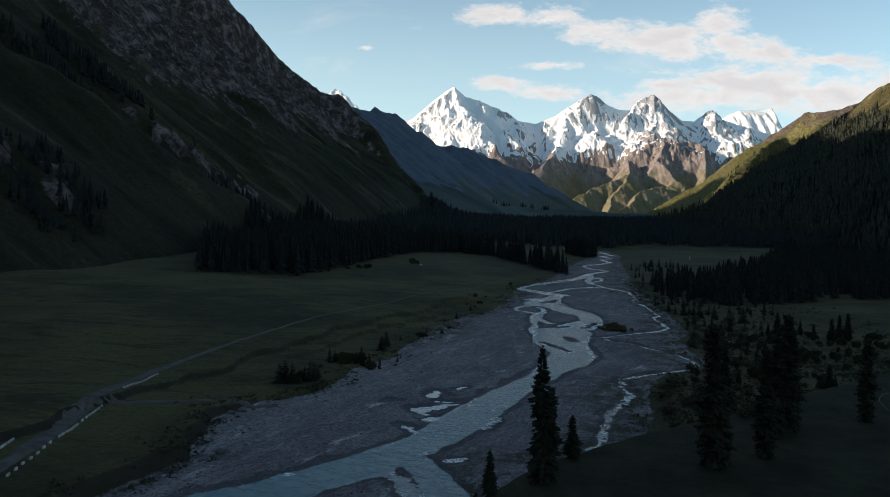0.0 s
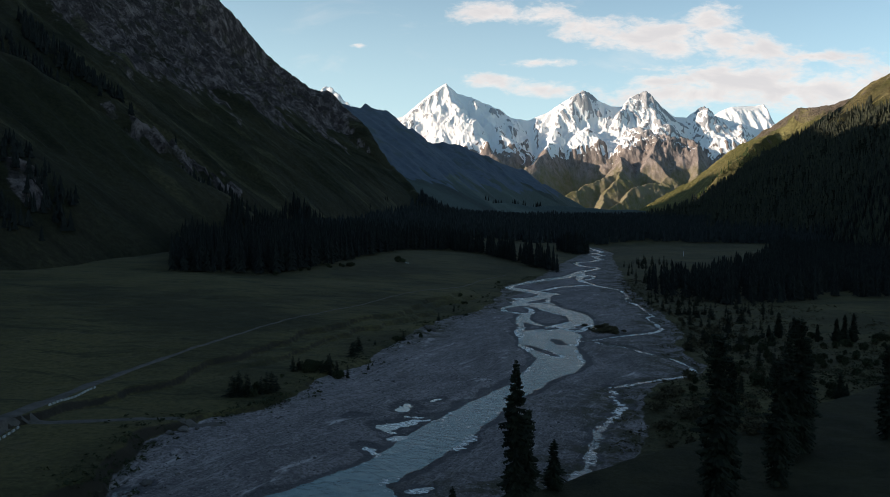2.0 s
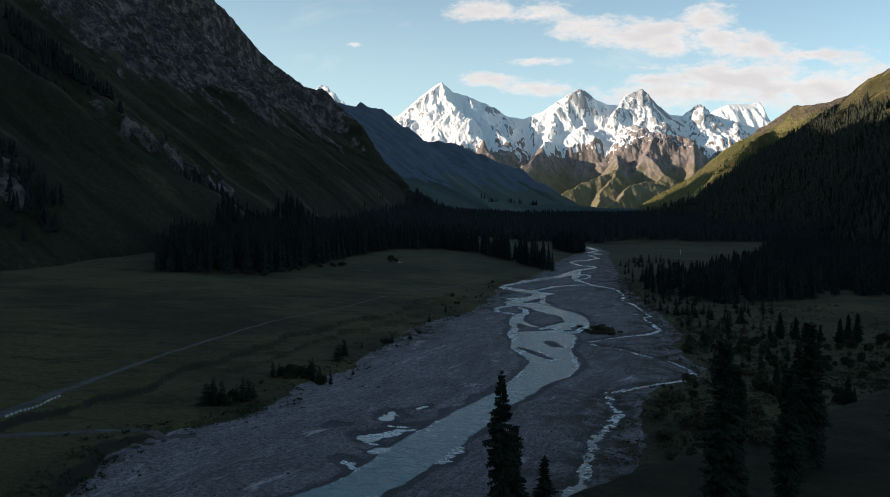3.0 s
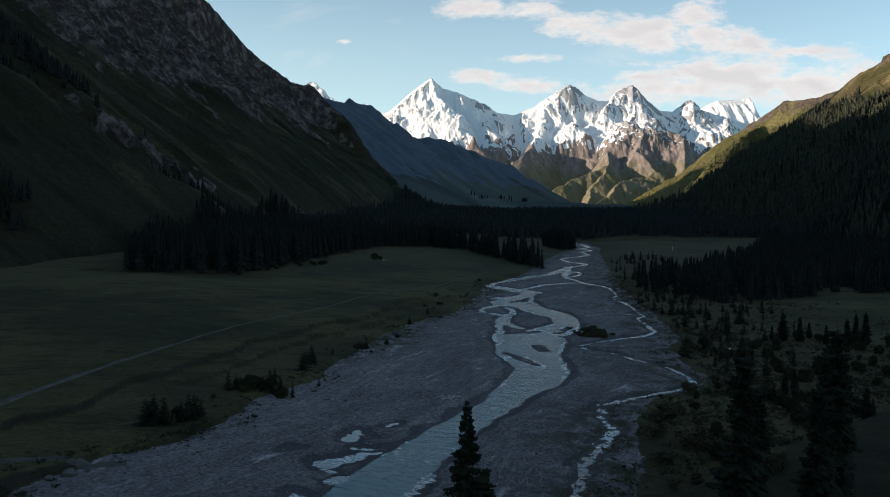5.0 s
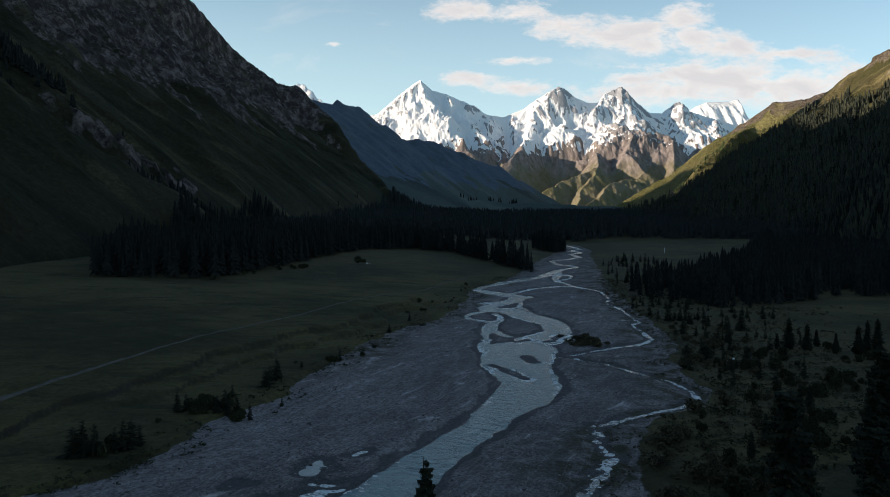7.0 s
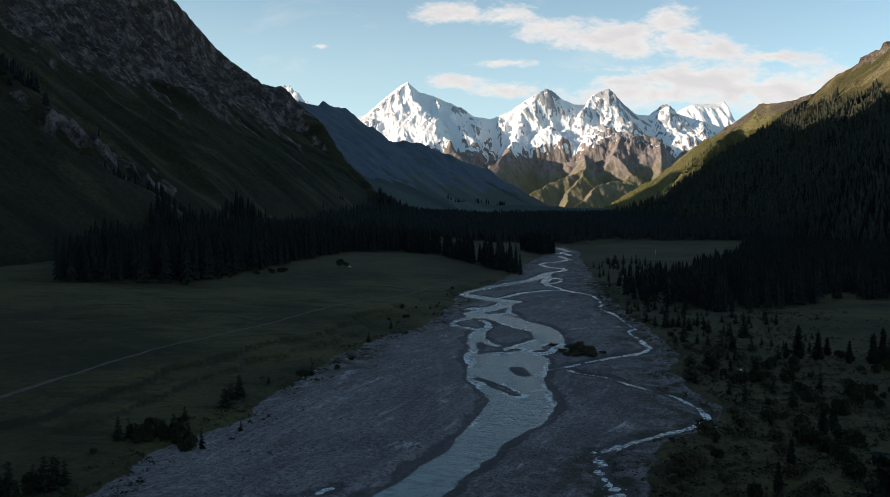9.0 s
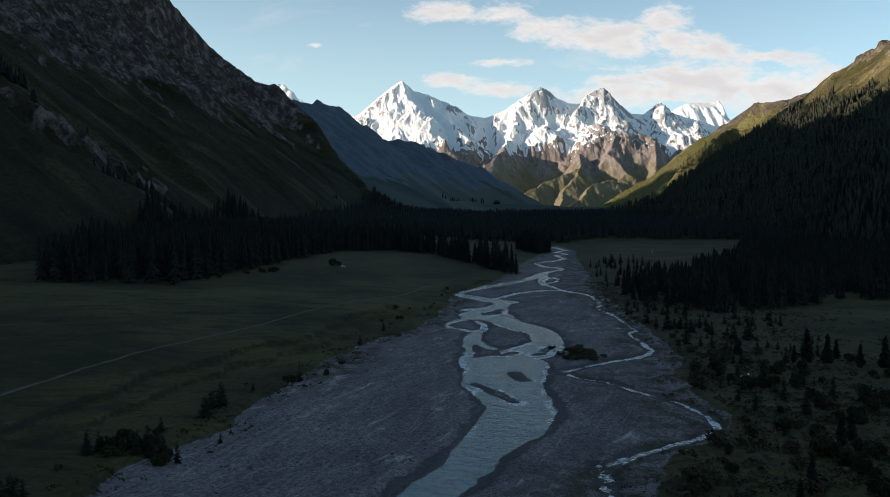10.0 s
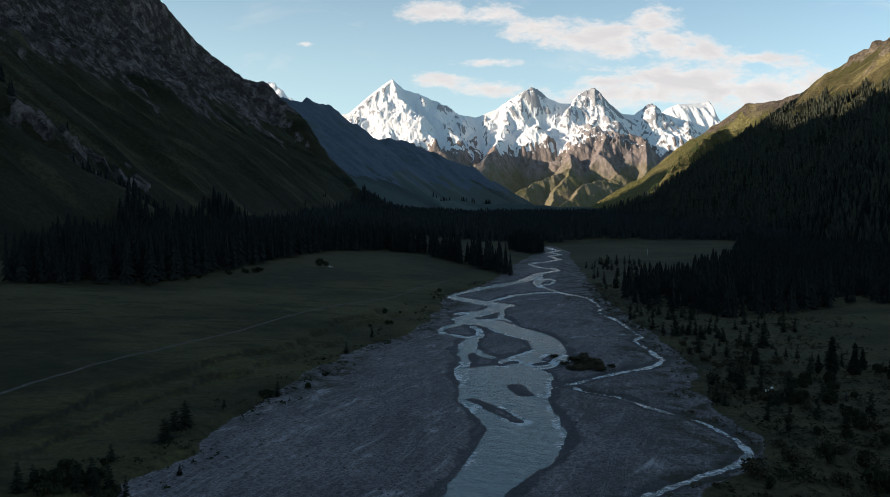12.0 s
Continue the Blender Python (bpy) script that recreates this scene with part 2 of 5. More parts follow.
SCARP = [(-72, 90), (-60, 150), (-40, 209), (-37, 219), (-32, 232), (-26, 245), (-17, 267), (-4, 290), (-1, 313), (9, 332), (16, 356)]


def terrace(x, y, edge):
    """Old river terraces: two worn steps along the western meadow."""
    d = np.interp(y, [p[1] for p in SCARP], [p[0] for p in SCARP]) - x + 1.5 * edge
    fade = ease(400, 340, y)
    return fade * (1.35 * ease(0, 1.1, d + 1.2 * ripple(x / 6, y / 9) + 2.0 * ripple(x / 19, y / 17)) + 1.25 * ease(0, 1.1, d + 6 + 3 * ripple(x / 23, y / 31) + ripple(x / 5, y / 8)) * ease(170, 215, y))


def ground_shape(x, y):
    """Height of the ground, its share of gravel, and the shores."""
    base = floor_plane(x, y)
    edge = 1.6 * fbm(x / 14, y / 14, 3)
    west, east = bank(LEFT_BANK, y) - x + edge, x - bank(RIGHT_BANK, y) + edge
    lift = np.interp(y, [0, 200, 420, 560, 900], [0.004, 0.008, 0.03, 0.05, 0.06])
    meadow_w = np.interp(y, [90, 138, 156, 400], [2.8, 2.4, 1.0, 0.9]) * ease(-0.3, 2.2, west) + lift * np.clip(west, 0, 160) + terrace(x, y, edge)
    brow = np.interp(x, [-20, 6, 16, 34, 57, 80, 107, 150, 260], [88, 101, 117, 132, 150, 168, 190, 215, 250]) - y + edge
    meadow_e = 0.7 * ease(-0.5, 3.0, east) + 2.7 * ease(-0.5, 5.0, brow) * ease(-0.5, 3.0, east) + 0.012 * np.clip(east, 0, 200)
    soft = 0.55 * fbm(x / 45, y / 45, 4) + 0.12 * fbm(x / 5, y / 5, 3)
    grass = np.maximum(ease(-0.4, 1.2, west), ease(0.0, 2.6, east))
    river, creek, pool = wet(x, y)
    q = np.minimum(np.minimum(river, creek), pool)
    bars = 0.30 * fbm(x / 9, y / 16, 4) + 0.10 * ripple(x / 1.7, y / 2.4)
    bed = np.where(q < 0, -0.12 - 0.55 * np.clip(-q / 2, 0, 1), -0.12 + 0.42 * ease(0, 3.5, q) + bars * ease(0.3, 5, q))
    climb = 14 * ease(860, 1350, y) + 6 * fbm(x / 180, y / 180, 3) * ease(700, 1100, y)
    z = base + bed * (1 - grass) + grass * (meadow_w + meadow_e + soft * (0.5 + 0.5 * ease(3, 30, np.maximum(west, east)))) + climb
    return z, 1 - grass, q


def ground_z(x, y):
    return ground_shape(np.asarray(x, float), np.asarray(y, float))[0]


# ---- the mountains: each a field of heights over the plan ----
FOOT_Y = [-500, 100, 300, 450, 560, 640, 700, 780, 1030, 1143, 1400, 1700]
FOOT_X = [-230, -195, -184, -172, -142, -124, -127, -152, -92, -64, -24, 20]
FOOT_Z = [-2, 6, 10, 14, 18, 20, 23, 27, 42, 52, 66, 76]
GULLY = [(-130, 745, 0), (-195, 705, 0.9), (-265, 662, 1), (-330, 628, 1), (-420, 585, 1), (-600, 500, 0.7), (-900, 380, 0.2)]


SPUR = [(-140, 690, 0.2), (-215, 650, 0.6), (-280, 610, 0.9), (-350, 575, 1), (-440, 530, 1), (-620, 440, 0.7)]


def left_shape(x, y):
    """The western wall: grass slopes below, rock above. Height and share of rock."""
    foot, low = np.interp(y, FOOT_Y, FOOT_X), np.interp(y, FOOT_Y, FOOT_Z)
    wave = 18 * fbm(x / 160, y / 160, 3)
    d = foot - x + 0.35 * wave
    steep = np.interp(y, [400, 780, 1030, 1700], [0.62, 0.76, 0.68, 0.66])
    z = low + np.where(d < 0, 0.5 * d, steep * d) + np.interp(y, [1000, 1400], [0.32, 0.10]) * np.maximum(d - 300, 0) + np.interp(y, [1000, 1300], [0.25, 0.0]) * np.maximum(d - 430, 0)
    z -= 14 * np.exp(-np.abs(d) / 22)
    # the wooded gully behind the grassy spur nearest the meadow
    ravine = along(GULLY, x, y)
    z -= 42 * np.exp(-np.abs(ravine[0] / 30) ** 1.6) * ravine[1]
    spur = along(SPUR, x, y)
    z += 20 * np.exp(-np.abs(spur[0] / 34) ** 1.8) * spur[1]
    # gullies and ribs that run down the slope, broken rock above
    far = np.clip(d, 0, 400)
    z += ease(10, 90, d) * (11 * ridged(y / 78 + 0.004 * x, x / 420, 3, 0.42) - 3 + 1.6 * fbm(x / 22, y / 14, 3))
    rock = ease(150, 320, d + 60 * fbm(x / 70, y / 45, 4) + np.interp(y, [600, 1000, 1500], [-60, 0, 40]))
    rock *= ease(690, 760, y + 0.62 * (x + 176) + 20 * ripple(x / 40, y / 40))
    crag_d = along([(-206, 772, 0), (-228, 734, 0), (-250, 708, 0), (-272, 699, 0)], x, y)[0]
    crag = np.exp(-(crag_d / 21) ** 2) * ease(-0.1, 0.3, ripple(x / 13, y / 13) + 0.3 * ripple(x / 5, y / 5))
    outcrop = np.exp(-(np.minimum(along([(-236, 455, 0), (-222, 440, 0)], x, y)[0], along([(-268, 445, 0), (-252, 424, 0)], x, y)[0]) / 9) ** 2)
    crag = np.maximum(crag, outcrop)
    z += rock * (11 * ridged(x / 60, y / 48, 5) + 3.0 * ridged(x / 15, y / 15, 3)) + crag * (2 + 5 * ridged(x / 11, y / 11, 4))
    # the northern end breaks off along the skyline
    crest = np.interp(x, [-900, -600, -434, -397, -369, -326, -273, -237, -197, -151, -100, -50, -15, 60], [1500, 1560, 1600, 1650, 1690, 1700, 1710, 1715, 1690, 1650, 1600, 1500, 1400, 1300])
    top = np.interp(x, [-1200, -900, -600, -434, -397, -369, -326, -273, -237, -197, -151, -100, -50, -15, 60], [900, 790, 620, 475, 431, 393, 359, 321, 322, 279, 237, 156, 105, 66, 20])
    over = y - crest
    cap = top - np.where(over > 0, 1.1, 0.9) * over + 5 * ripple(x / 14, y / 14) * ease(30, 120, top) + 3 * ripple(x / 5, y / 5)
    z = np.minimum(np.minimum(z, cap), np.interp(y, [250, 500, 750, 900, 1150], [720, 630, 620, 610, 520]) + 20 * ridged(x / 90, y / 90, 3))
    lit_edge = np.exp(-(over / 45) ** 2)
    z = np.where(lit_edge > 0.01, z + lit_edge * np.clip(cap - z - np.abs(over) * 0.5, 0, 400) * ease(0.02, 0.3, lit_edge), z)
    return z, np.maximum(rock, 1.35 * crag)


def ranges(x, y, lines, fall):
    z = np.full(np.shape(x), -1e3)
    for line in lines:
        d, top = along(line, x, y)
        z = np.maximum(z, top - fall * d)
    return z


RIGHT_CREST = [(1500, 500, 560), (1250, 900, 520), (1010, 1250, 425), (913, 1360, 366), (858, 1405, 330), (833, 1430, 306), (803, 1490, 256), (756, 1550, 214), (713, 1580, 178), (667, 1610, 140), (615, 1630, 106), (562, 1650, 76), (470, 1690, 52)]
RIGHT_RIBS = [[(1010, 1250, 425), (760, 1010, 210), (540, 820, 40)], [(1250, 900, 520), (900, 640, 220), (640, 470, 40)], [(833, 1430, 310), (690, 1300, 190), (520, 1150, 62)]]


def right_shape(x, y):
    z = ranges(x, y, [RIGHT_CREST], 0.58)
    z = np.maximum(z, ranges(x, y, RIGHT_RIBS, 0.62))
    high = ease(20, 150, z)
    z += high * (7 * ridged(x / 130, y / 110, 4) - 6 + 2.5 * fbm(x / 20, y / 20, 3))
    rock = ease(270, 360, z + 60 * fbm(x / 60, y / 60, 4))
    z += rock * (10 * ridged(x / 30, y / 30, 5) - 8)
    # negative share below the tree line: forest floor, with slope shade painted in
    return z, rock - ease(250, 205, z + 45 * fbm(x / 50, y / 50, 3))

BLUE_CREST = [(-700, 1980, 460), (-371, 2150, 400), (-292, 2250, 393), (-249, 2300, 380), (-192, 2370, 382), (-122, 2420, 359), (-17, 2500, 307), (95, 2560, 285), (212, 2620, 234), (326, 2680, 203), (423, 2730, 151), (547, 2790, 86), (640, 2860, 50)]


def blue_shape(x, y):
    z = ranges(x, y, [BLUE_CREST], 0.62)
    z += ease(70, 240, z) * (14 * ridged((x + y) / 260, (x - y) / 700, 4) - 14 + 2 * fbm(x / 45, y / 45, 4))
    shelf = 92 - 0.035 * (x + 27) + 4 * fbm(x / 80, y / 80, 3)
    shelf = np.where((y > 1900) & (y < 2700), shelf, -200)
    z = np.maximum(z, shelf - 0.5 * np.maximum(0, 2010 + 0.45 * (x + 27) - y))
    return z, 1.2 * ease(105, 190, z + 40 * fbm(x / 90, y / 60, 4))


SUNNY_CREST = [(1800, 2300, 470), (1500, 2330, 445), (1363, 2350, 436), (1302, 2400, 429), (1264, 2430, 416), (1201, 2450, 405), (1164, 2470, 404), (1104, 2520, 350), (1064, 2560, 320), (1004, 2600, 280), (905, 2650, 196), (815, 2680, 139), (711, 2700, 76)]
SUNNY_SPUR = [[(1363, 2350, 436), (1190, 2260, 365), (1052, 2150, 292), (910, 2115, 209), (790, 2080, 148), (690, 2040, 100)]]
SUNNY_ARETE = [[(1130, 2490, 365), (1104, 2450, 338), (1000, 2345, 300), (884, 2240, 228), (800, 2190, 160)]]


def sunny_shape(x, y):
    wx, wy = x + 10 * fbm(x / 120, y / 120, 3), y + 10 * fbm(x / 120 + 9, y / 120, 3)
    z = np.maximum(ranges(x, y, [SUNNY_CREST], 0.70), ranges(wx, wy, SUNNY_SPUR, 0.62))
    z = np.maximum(z, ranges(wx, wy, SUNNY_ARETE, 1.1))
    z -= 38 * np.exp(-(along([(1130, 2410, 0), (1010, 2275, 0), (890, 2190, 0), (790, 2140, 0)], wx, wy)[0] / 42) ** 2)
    z += ease(80, 220, z) * (6 * ridged(wx / 110, wy / 150, 4) - 4 + 3 * fbm(x / 30, y / 30, 4))
    return z, ease(320, 400, z + 60 * fbm(x / 80, y / 60, 4) + 0.12 * (y - 2350))


SNOW_CREST_W = [(-800, 4150, 560), (-307, 4100, 571), (-186, 4100, 596), (-65, 4100, 698), (11, 4100, 757), (41, 4100, 775), (101, 4100, 722), (177, 4100, 698), (328, 4100, 638), (389, 4100, 593), (480, 4100, 578), (587, 4100, 618),
                (648, 4100, 663), (739, 4100, 718), (778, 4100, 741), (830, 4100, 715), (876, 4100, 679), (938, 4100, 655)]
SNOW_CREST_E = [(938, 4100, 655), (993, 4100, 655), (1029, 4100, 703), (1112, 4100, 742), (1167, 4100, 694), (1229, 4100, 634), (1276, 4100, 601), (1337, 4100, 598), (1398, 4100, 643), (1435, 4100, 658), (1467, 4100, 619),
                (1553, 4100, 589), (1678, 4100, 553), (1802, 4100, 513), (2300, 4100, 450)]
BUTTRESS = [[(988, 4080, 652), (978, 3950, 568), (1012, 3800, 486), (1069, 3700, 425), (999, 3550, 330), (1049, 3450, 271), (919, 3350, 214), (819, 3250, 161), (700, 3100, 82)],
            [(852, 3600, 356), (830, 3450, 276), (793, 3350, 214), (721, 3250, 149), (670, 3120, 82)], [(830, 3450, 276), (668, 3350, 202), (552, 3250, 149)],
            [(1112, 4080, 738), (1080, 3930, 560), (969, 3800, 477), (1124, 3700, 439), (1246, 3650, 393), (1311, 3600, 321)], [(1246, 3650, 393), (1180, 3450, 250), (1100, 3300, 170)],
            [(644, 4080, 651), (610, 3950, 524), (573, 3800, 421), (500, 3640, 352), (405, 3480, 272), (350, 3330, 170)], [(41, 4080, 769), (83, 3950, 625), (138, 3850, 511), (215, 3700, 411), (289, 3600, 334)]]
BUTTRESS_LOW = [[(778, 4080, 735), (845, 3950, 539), (728, 3820, 430)], [(385, 4060, 582), (399, 3900, 460), (440, 3750, 361), (409, 3600, 281)],
                [(1428, 4080, 646), (1423, 3950, 525), (1460, 3850, 427), (1499, 3800, 374)], [(177, 4090, 698), (250, 3950, 560), (330, 3800, 450)], [(1600, 4090, 575), (1560, 3900, 470), (1600, 3700, 340)],
                [(-65, 4090, 690), (-40, 3930, 540), (0, 3800, 430), (60, 3650, 330)]]


def ribs(crest, seed, count, length, drop):
    """Sharp side ridges that come down from a crest towards the valley, each with a fork."""
    r = np.random.RandomState(seed)
    xs, zs = [p[0] for p in crest], [p[2] for p in crest]
    lines = []
    for k in range(count):
        x = np.interp((k + r.uniform(0.1, 0.9)) / count, [0, 1], [max(xs[0], -350), min(xs[-1], 1950)])
        z, y, lean = float(np.interp(x, xs, zs)) - 4, 4094.0, r.uniform(-0.45, 0.45)
        line, reach = [(x, y, z)], length * r.uniform(0.55, 1.25)
        for step in range(3):
            x, y, z = x + reach / 3 * (lean + r.uniform(-0.3, 0.3)), y - reach / 3, z - reach / 3 * drop * r.uniform(0.75, 1.25)
            line.append((x, y, z))
        lines.append(line)
        fx, fy, fz = line[1 + r.randint(2)]
        side = 1 if r.rand() < 0.5 else -1
        lines.append([(fx, fy, fz), (fx + side * reach * 0.22, fy - reach * 0.20, fz - reach * 0.30 * drop)])
    return lines


RIBS = ribs(SNOW_CREST_W, 5, 12, 230, 0.92) + ribs(SNOW_CREST_E, 6, 9, 210, 0.92)
# snow bowls between the ridges: place, half sizes, depth
BOWLS = [(775, 3965, 95, 85, 60), (1215, 3985, 70, 75, 38), (455, 3930, 85, 90, 45), (985, 3905, 55, 80, 34), (1330, 3940, 60, 80, 30), (720, 3620, 115, 140, 75), (1000, 3420, 80, 80, 45)]


def snow_shape(x, y):
    wx, wy = x + 16 * fbm(x / 130, y / 130, 3), y + 20 * fbm(x / 110 + 50, y / 110, 3)
    z = ranges(x, y, [SNOW_CREST_W, SNOW_CREST_E], 1.25)
    z = np.maximum(z, ranges(wx, wy, BUTTRESS, 0.92))
    z = np.maximum(z, ranges(wx, wy, BUTTRESS_LOW, 0.9))
    z = np.maximum(z, ranges(wx, wy, RIBS, 0.98))
    off = ease(4, 60, np.abs(y - 4100))
    high = ease(260, 420, z)
    deep = ease(5, 110, np.abs(y - 4100))
    for cx, cy, rx, ry, depth in BOWLS:
        z -= depth * deep * ease(90, 170, z) * np.exp(-((wx - cx) / rx) ** 2 - ((wy - cy) / ry) ** 2)
    z += deep * high * (24 * ridged(wx / 170 + 4, wy / 210, 6, 0.52) - 16)
    # where the rock stands bare: the brown shoulder, the shaded middle face and the towers

    def bare(cx, cy, rx, ry):
        return np.exp(-((x - cx) / rx) ** 2 - ((y - cy) / ry) ** 2)
    rock = 1.3 * bare(1090, 3660, 200, 150) + 0.5 * bare(690, 3600, 130, 110) + 1.0 * bare(778, 4095, 70, 42) + 1.05 * bare(1112, 4085, 80, 75) + 1.1 * bare(1432, 4095, 55, 50) + 0.8 * bare(300, 3630, 90, 90) + 0.55 * bare(300, 4085, 90, 40) + 0.5 * bare(1600, 3850, 120, 60)
    rock = rock - 1.1 * bare(100, 3880, 220, 230) - 0.8 * bare(800, 3930, 110, 70) - 0.7 * bare(880, 3780, 60, 100) - 0.5 * bare(1400, 3850, 150, 90) - 0.7 * bare(560, 3950, 120, 130) - 0.7 * bare(560, 3760, 230, 110)
    stony = np.clip(rock, 0, 1)
    # flutes in the snow, broken ledges in the rock
    lean = wx + 0.35 * wy
    z += off * high * (1 - 0.7 * stony) * (4.2 * ridged(lean / 46, wy / 260, 4, 0.58) + 1.6 * ridged(lean / 15, wy / 90, 3) - 4)
    z += off * high * stony * (10 * ridged(wx / 60, wy / 75, 5, 0.65) - 5)
    z += off * (1 - high) * ease(60, 120, z) * (4.5 * ridged(wx / 64, wy / 84, 5, 0.55) - 3)
    z += high * (0.5 + stony) * (1.2 * ridged(x / 12, y / 16, 3) + 4.5 * ripple(x / 27, y / 60) + 2.2 * ripple(x / 9, y / 40))
    # rock shows along the sharp edges, snow lies in the hollows
    if z.ndim == 2 and min(z.shape) > 20:
        hollow = sum(np.roll(z, (a, b), (0, 1)) for a in (-5, 0, 5) for b in (-5, 0, 5)) / 9
        close = sum(np.roll(z, (a, b), (0, 1)) for a in (-2, 0, 2) for b in (-2, 0, 2)) / 9
        rock = rock + (0.05 * np.clip(z - hollow - 0.8, -6, 6) + 0.20 * np.clip(z - close, -3, 3)) * off
    return z, np.clip(rock, -1, 1.2)


DOME = [(1500, 4350, 600), (1550, 4350, 626), (1615, 4350, 671), (1680, 4350, 697), (1812, 4350, 701), (1864, 4350, 714), (1905, 4350, 639), (1945, 4350, 575), (2100, 4340, 500)]
TIP = [(-780, 4330, 660), (-688, 4275, 738), (-645, 4250, 760), (-616, 4230, 778), (-580, 4200, 748), (-525, 4160, 705), (-430, 4100, 600)]


def peak_shape(line):
    def shape(x, y):
        z = ranges(x, y, [line], 1.0)
        return z + ease(5, 60, np.abs(y - line[1][1])) * (14 * ridged(x / 60, y / 160, 4) - 8), np.zeros(np.shape(x))
    return shape


# ---- materials ----
def material(name, build):
    m = bpy.data.materials.new(name)
    m.use_nodes = True
    n = Nodes(m.node_tree)
    where = n.add("ShaderNodeNewGeometry").outputs["Position"]
    color, rough, bump, deep, extra = build(n, where)
    ins = {"Base Color": color if not isinstance(color, tuple) else (*color, 1), "Roughness": rough}
    if bump is not None:
        ins["Normal"] = n.add("ShaderNodeBump", {"Height": bump, "Distance": deep, "Strength": 1.0})
    ins.update(extra)
    n.add("ShaderNodeOutputMaterial", {0: n.add("ShaderNodeBsdfPrincipled", ins)})
    return m


def share(n, name):
    return n.add("ShaderNodeAttribute", attribute_name=name).outputs["Fac"]


def steepness(n):
    return n.add("ShaderNodeSeparateXYZ", {0: n.add("ShaderNodeNewGeometry").outputs["Normal"]}).outputs[2]


DULL = {"Specular IOR Level": 0.15}


def ground_look(n, p):
    big, mid, fine = n.noise(p, 0.018, 5, 0.6), n.noise(p, 0.11, 6, 0.65), n.noise(p, 0.9, 6, 0.75)
    grass = n.mix(n.ramp(big, 0.38, 0.62), (0.044, 0.038, 0.016), (0.106, 0.088, 0.036))
    grass = n.mix(n.ramp(mid, 0.52, 0.72, 0, 0.75), grass, (0.100, 0.080, 0.043))
    grass = n.mix(n.ramp(n.noise(n.stretch(p, (0.05, 0.12, 0.1)), 1.0, 6, 0.7, 0.6), 0.50, 0.36, 0, 0.8), grass, (0.024, 0.026, 0.012))
    grass = n.mix(n.ramp(fine, 0.32, 0.68), n.mix(0.6, grass, (0.014, 0.017, 0.008)), grass)
    grass = n.mix(n.math("MULTIPLY", share(n, "dry"), n.ramp(mid, 0.36, 0.60, 0.15, 0.85)), grass, n.mix(n.ramp(fine, 0.35, 0.65), (0.030, 0.026, 0.016), (0.085, 0.070, 0.038)))
    # knoll grass darkened: the shade below the spruces is put into its colour
    grass = n.mix(n.math("MULTIPLY", share(n, "knoll_shade"), 0.9), grass, n.mix(n.math("MULTIPLY", fine, n.ramp(mid, 0.35, 0.65, 0.35, 1.5)), (0.004, 0.005, 0.003), (0.030, 0.029, 0.013)))
    # bare earth where the bank has slid
    grass = n.mix(n.ramp(n.math("ADD", steepness(n), n.math("MULTIPLY", n.math("SUBTRACT", fine, 0.5), 0.2)), 0.93, 0.76), grass, n.mix(mid, (0.014, 0.012, 0.008), (0.045, 0.036, 0.028)))
    turned = n.add("ShaderNodeMapping", {"Vector": p, "Rotation": (0, 0, 0.42)}).outputs[0]
    grain = n.noise(turned, 2.2, 8, 0.82)
    cell = n.add("ShaderNodeTexVoronoi", {"Vector": n.stretch(turned, (1.0, 0.8, 1.0)), "Scale": 2.2, "Randomness": 1.0})
    tone = n.add("ShaderNodeSeparateColor", {0: cell.outputs["Color"]}).outputs[0]
    drift = n.noise(n.stretch(turned, (0.10, 0.04, 0.1)), 1.0, 6, 0.65, 0.8)
    silt = n.noise(n.stretch(turned, (0.26, 0.07, 0.2)), 1.0, 6, 0.7, 0.5)
    stone = n.mix(n.ramp(drift, 0.34, 0.66), (0.222, 0.190, 0.193), (0.350, 0.300, 0.304))
    stone = n.mix(n.ramp(tone, 0.0, 1.0, 0.0, 0.75), n.mix(0.60, stone, (0.060, 0.054, 0.056)), stone)
    stone = n.mix(n.ramp(grain, 0.54, 0.36, 0, 0.9), stone, (0.060, 0.053, 0.054))
    stone = n.mix(n.ramp(silt, 0.58, 0.72, 0, 0.75), stone, (0.56, 0.50, 0.49))
    stone = n.mix(n.ramp(silt, 0.44, 0.34, 0, 0.6), stone, (0.115, 0.104, 0.106))
    arc = n.noise(n.stretch(turned, (0.16, 0.020, 0.1)), 1.0, 5, 0.6, 1.6)
    stone = n.mix(n.ramp(n.math("ABSOLUTE", n.math("SUBTRACT", arc, 0.5)), 0.016, 0.003, 0, 0.27), stone, (0.50, 0.45, 0.44))
    stone = n.mix(n.ramp(n.noise(turned, 0.55, 7, 0.8), 0.62, 0.70, 0, 0.75), stone, (0.045, 0.040, 0.042))
    wetness = n.math("ADD", share(n, "damp"), n.math("MULTIPLY", n.math("SUBTRACT", n.noise(p, 0.35, 6, 0.7), 0.5), 0.8))
    stone = n.mix(n.ramp(wetness, 0.35, 0.75, 0, 0.72), stone, (0.050, 0.048, 0.052))
    g = share(n, "gravel")
    edge = n.ramp(n.math("ADD", g, n.math("MULTIPLY", n.math("SUBTRACT", n.noise(p, 0.6, 6, 0.75), 0.5), 1.0)), 0.34, 0.64)
    moss = n.math("MULTIPLY", share(n, "scrub"), n.ramp(n.noise(p, 0.22, 6, 0.7), 0.42, 0.60))
    stone = n.mix(moss, stone, n.mix(fine, (0.030, 0.028, 0.014), (0.075, 0.065, 0.036)))
    color = n.mix(edge, grass, stone)
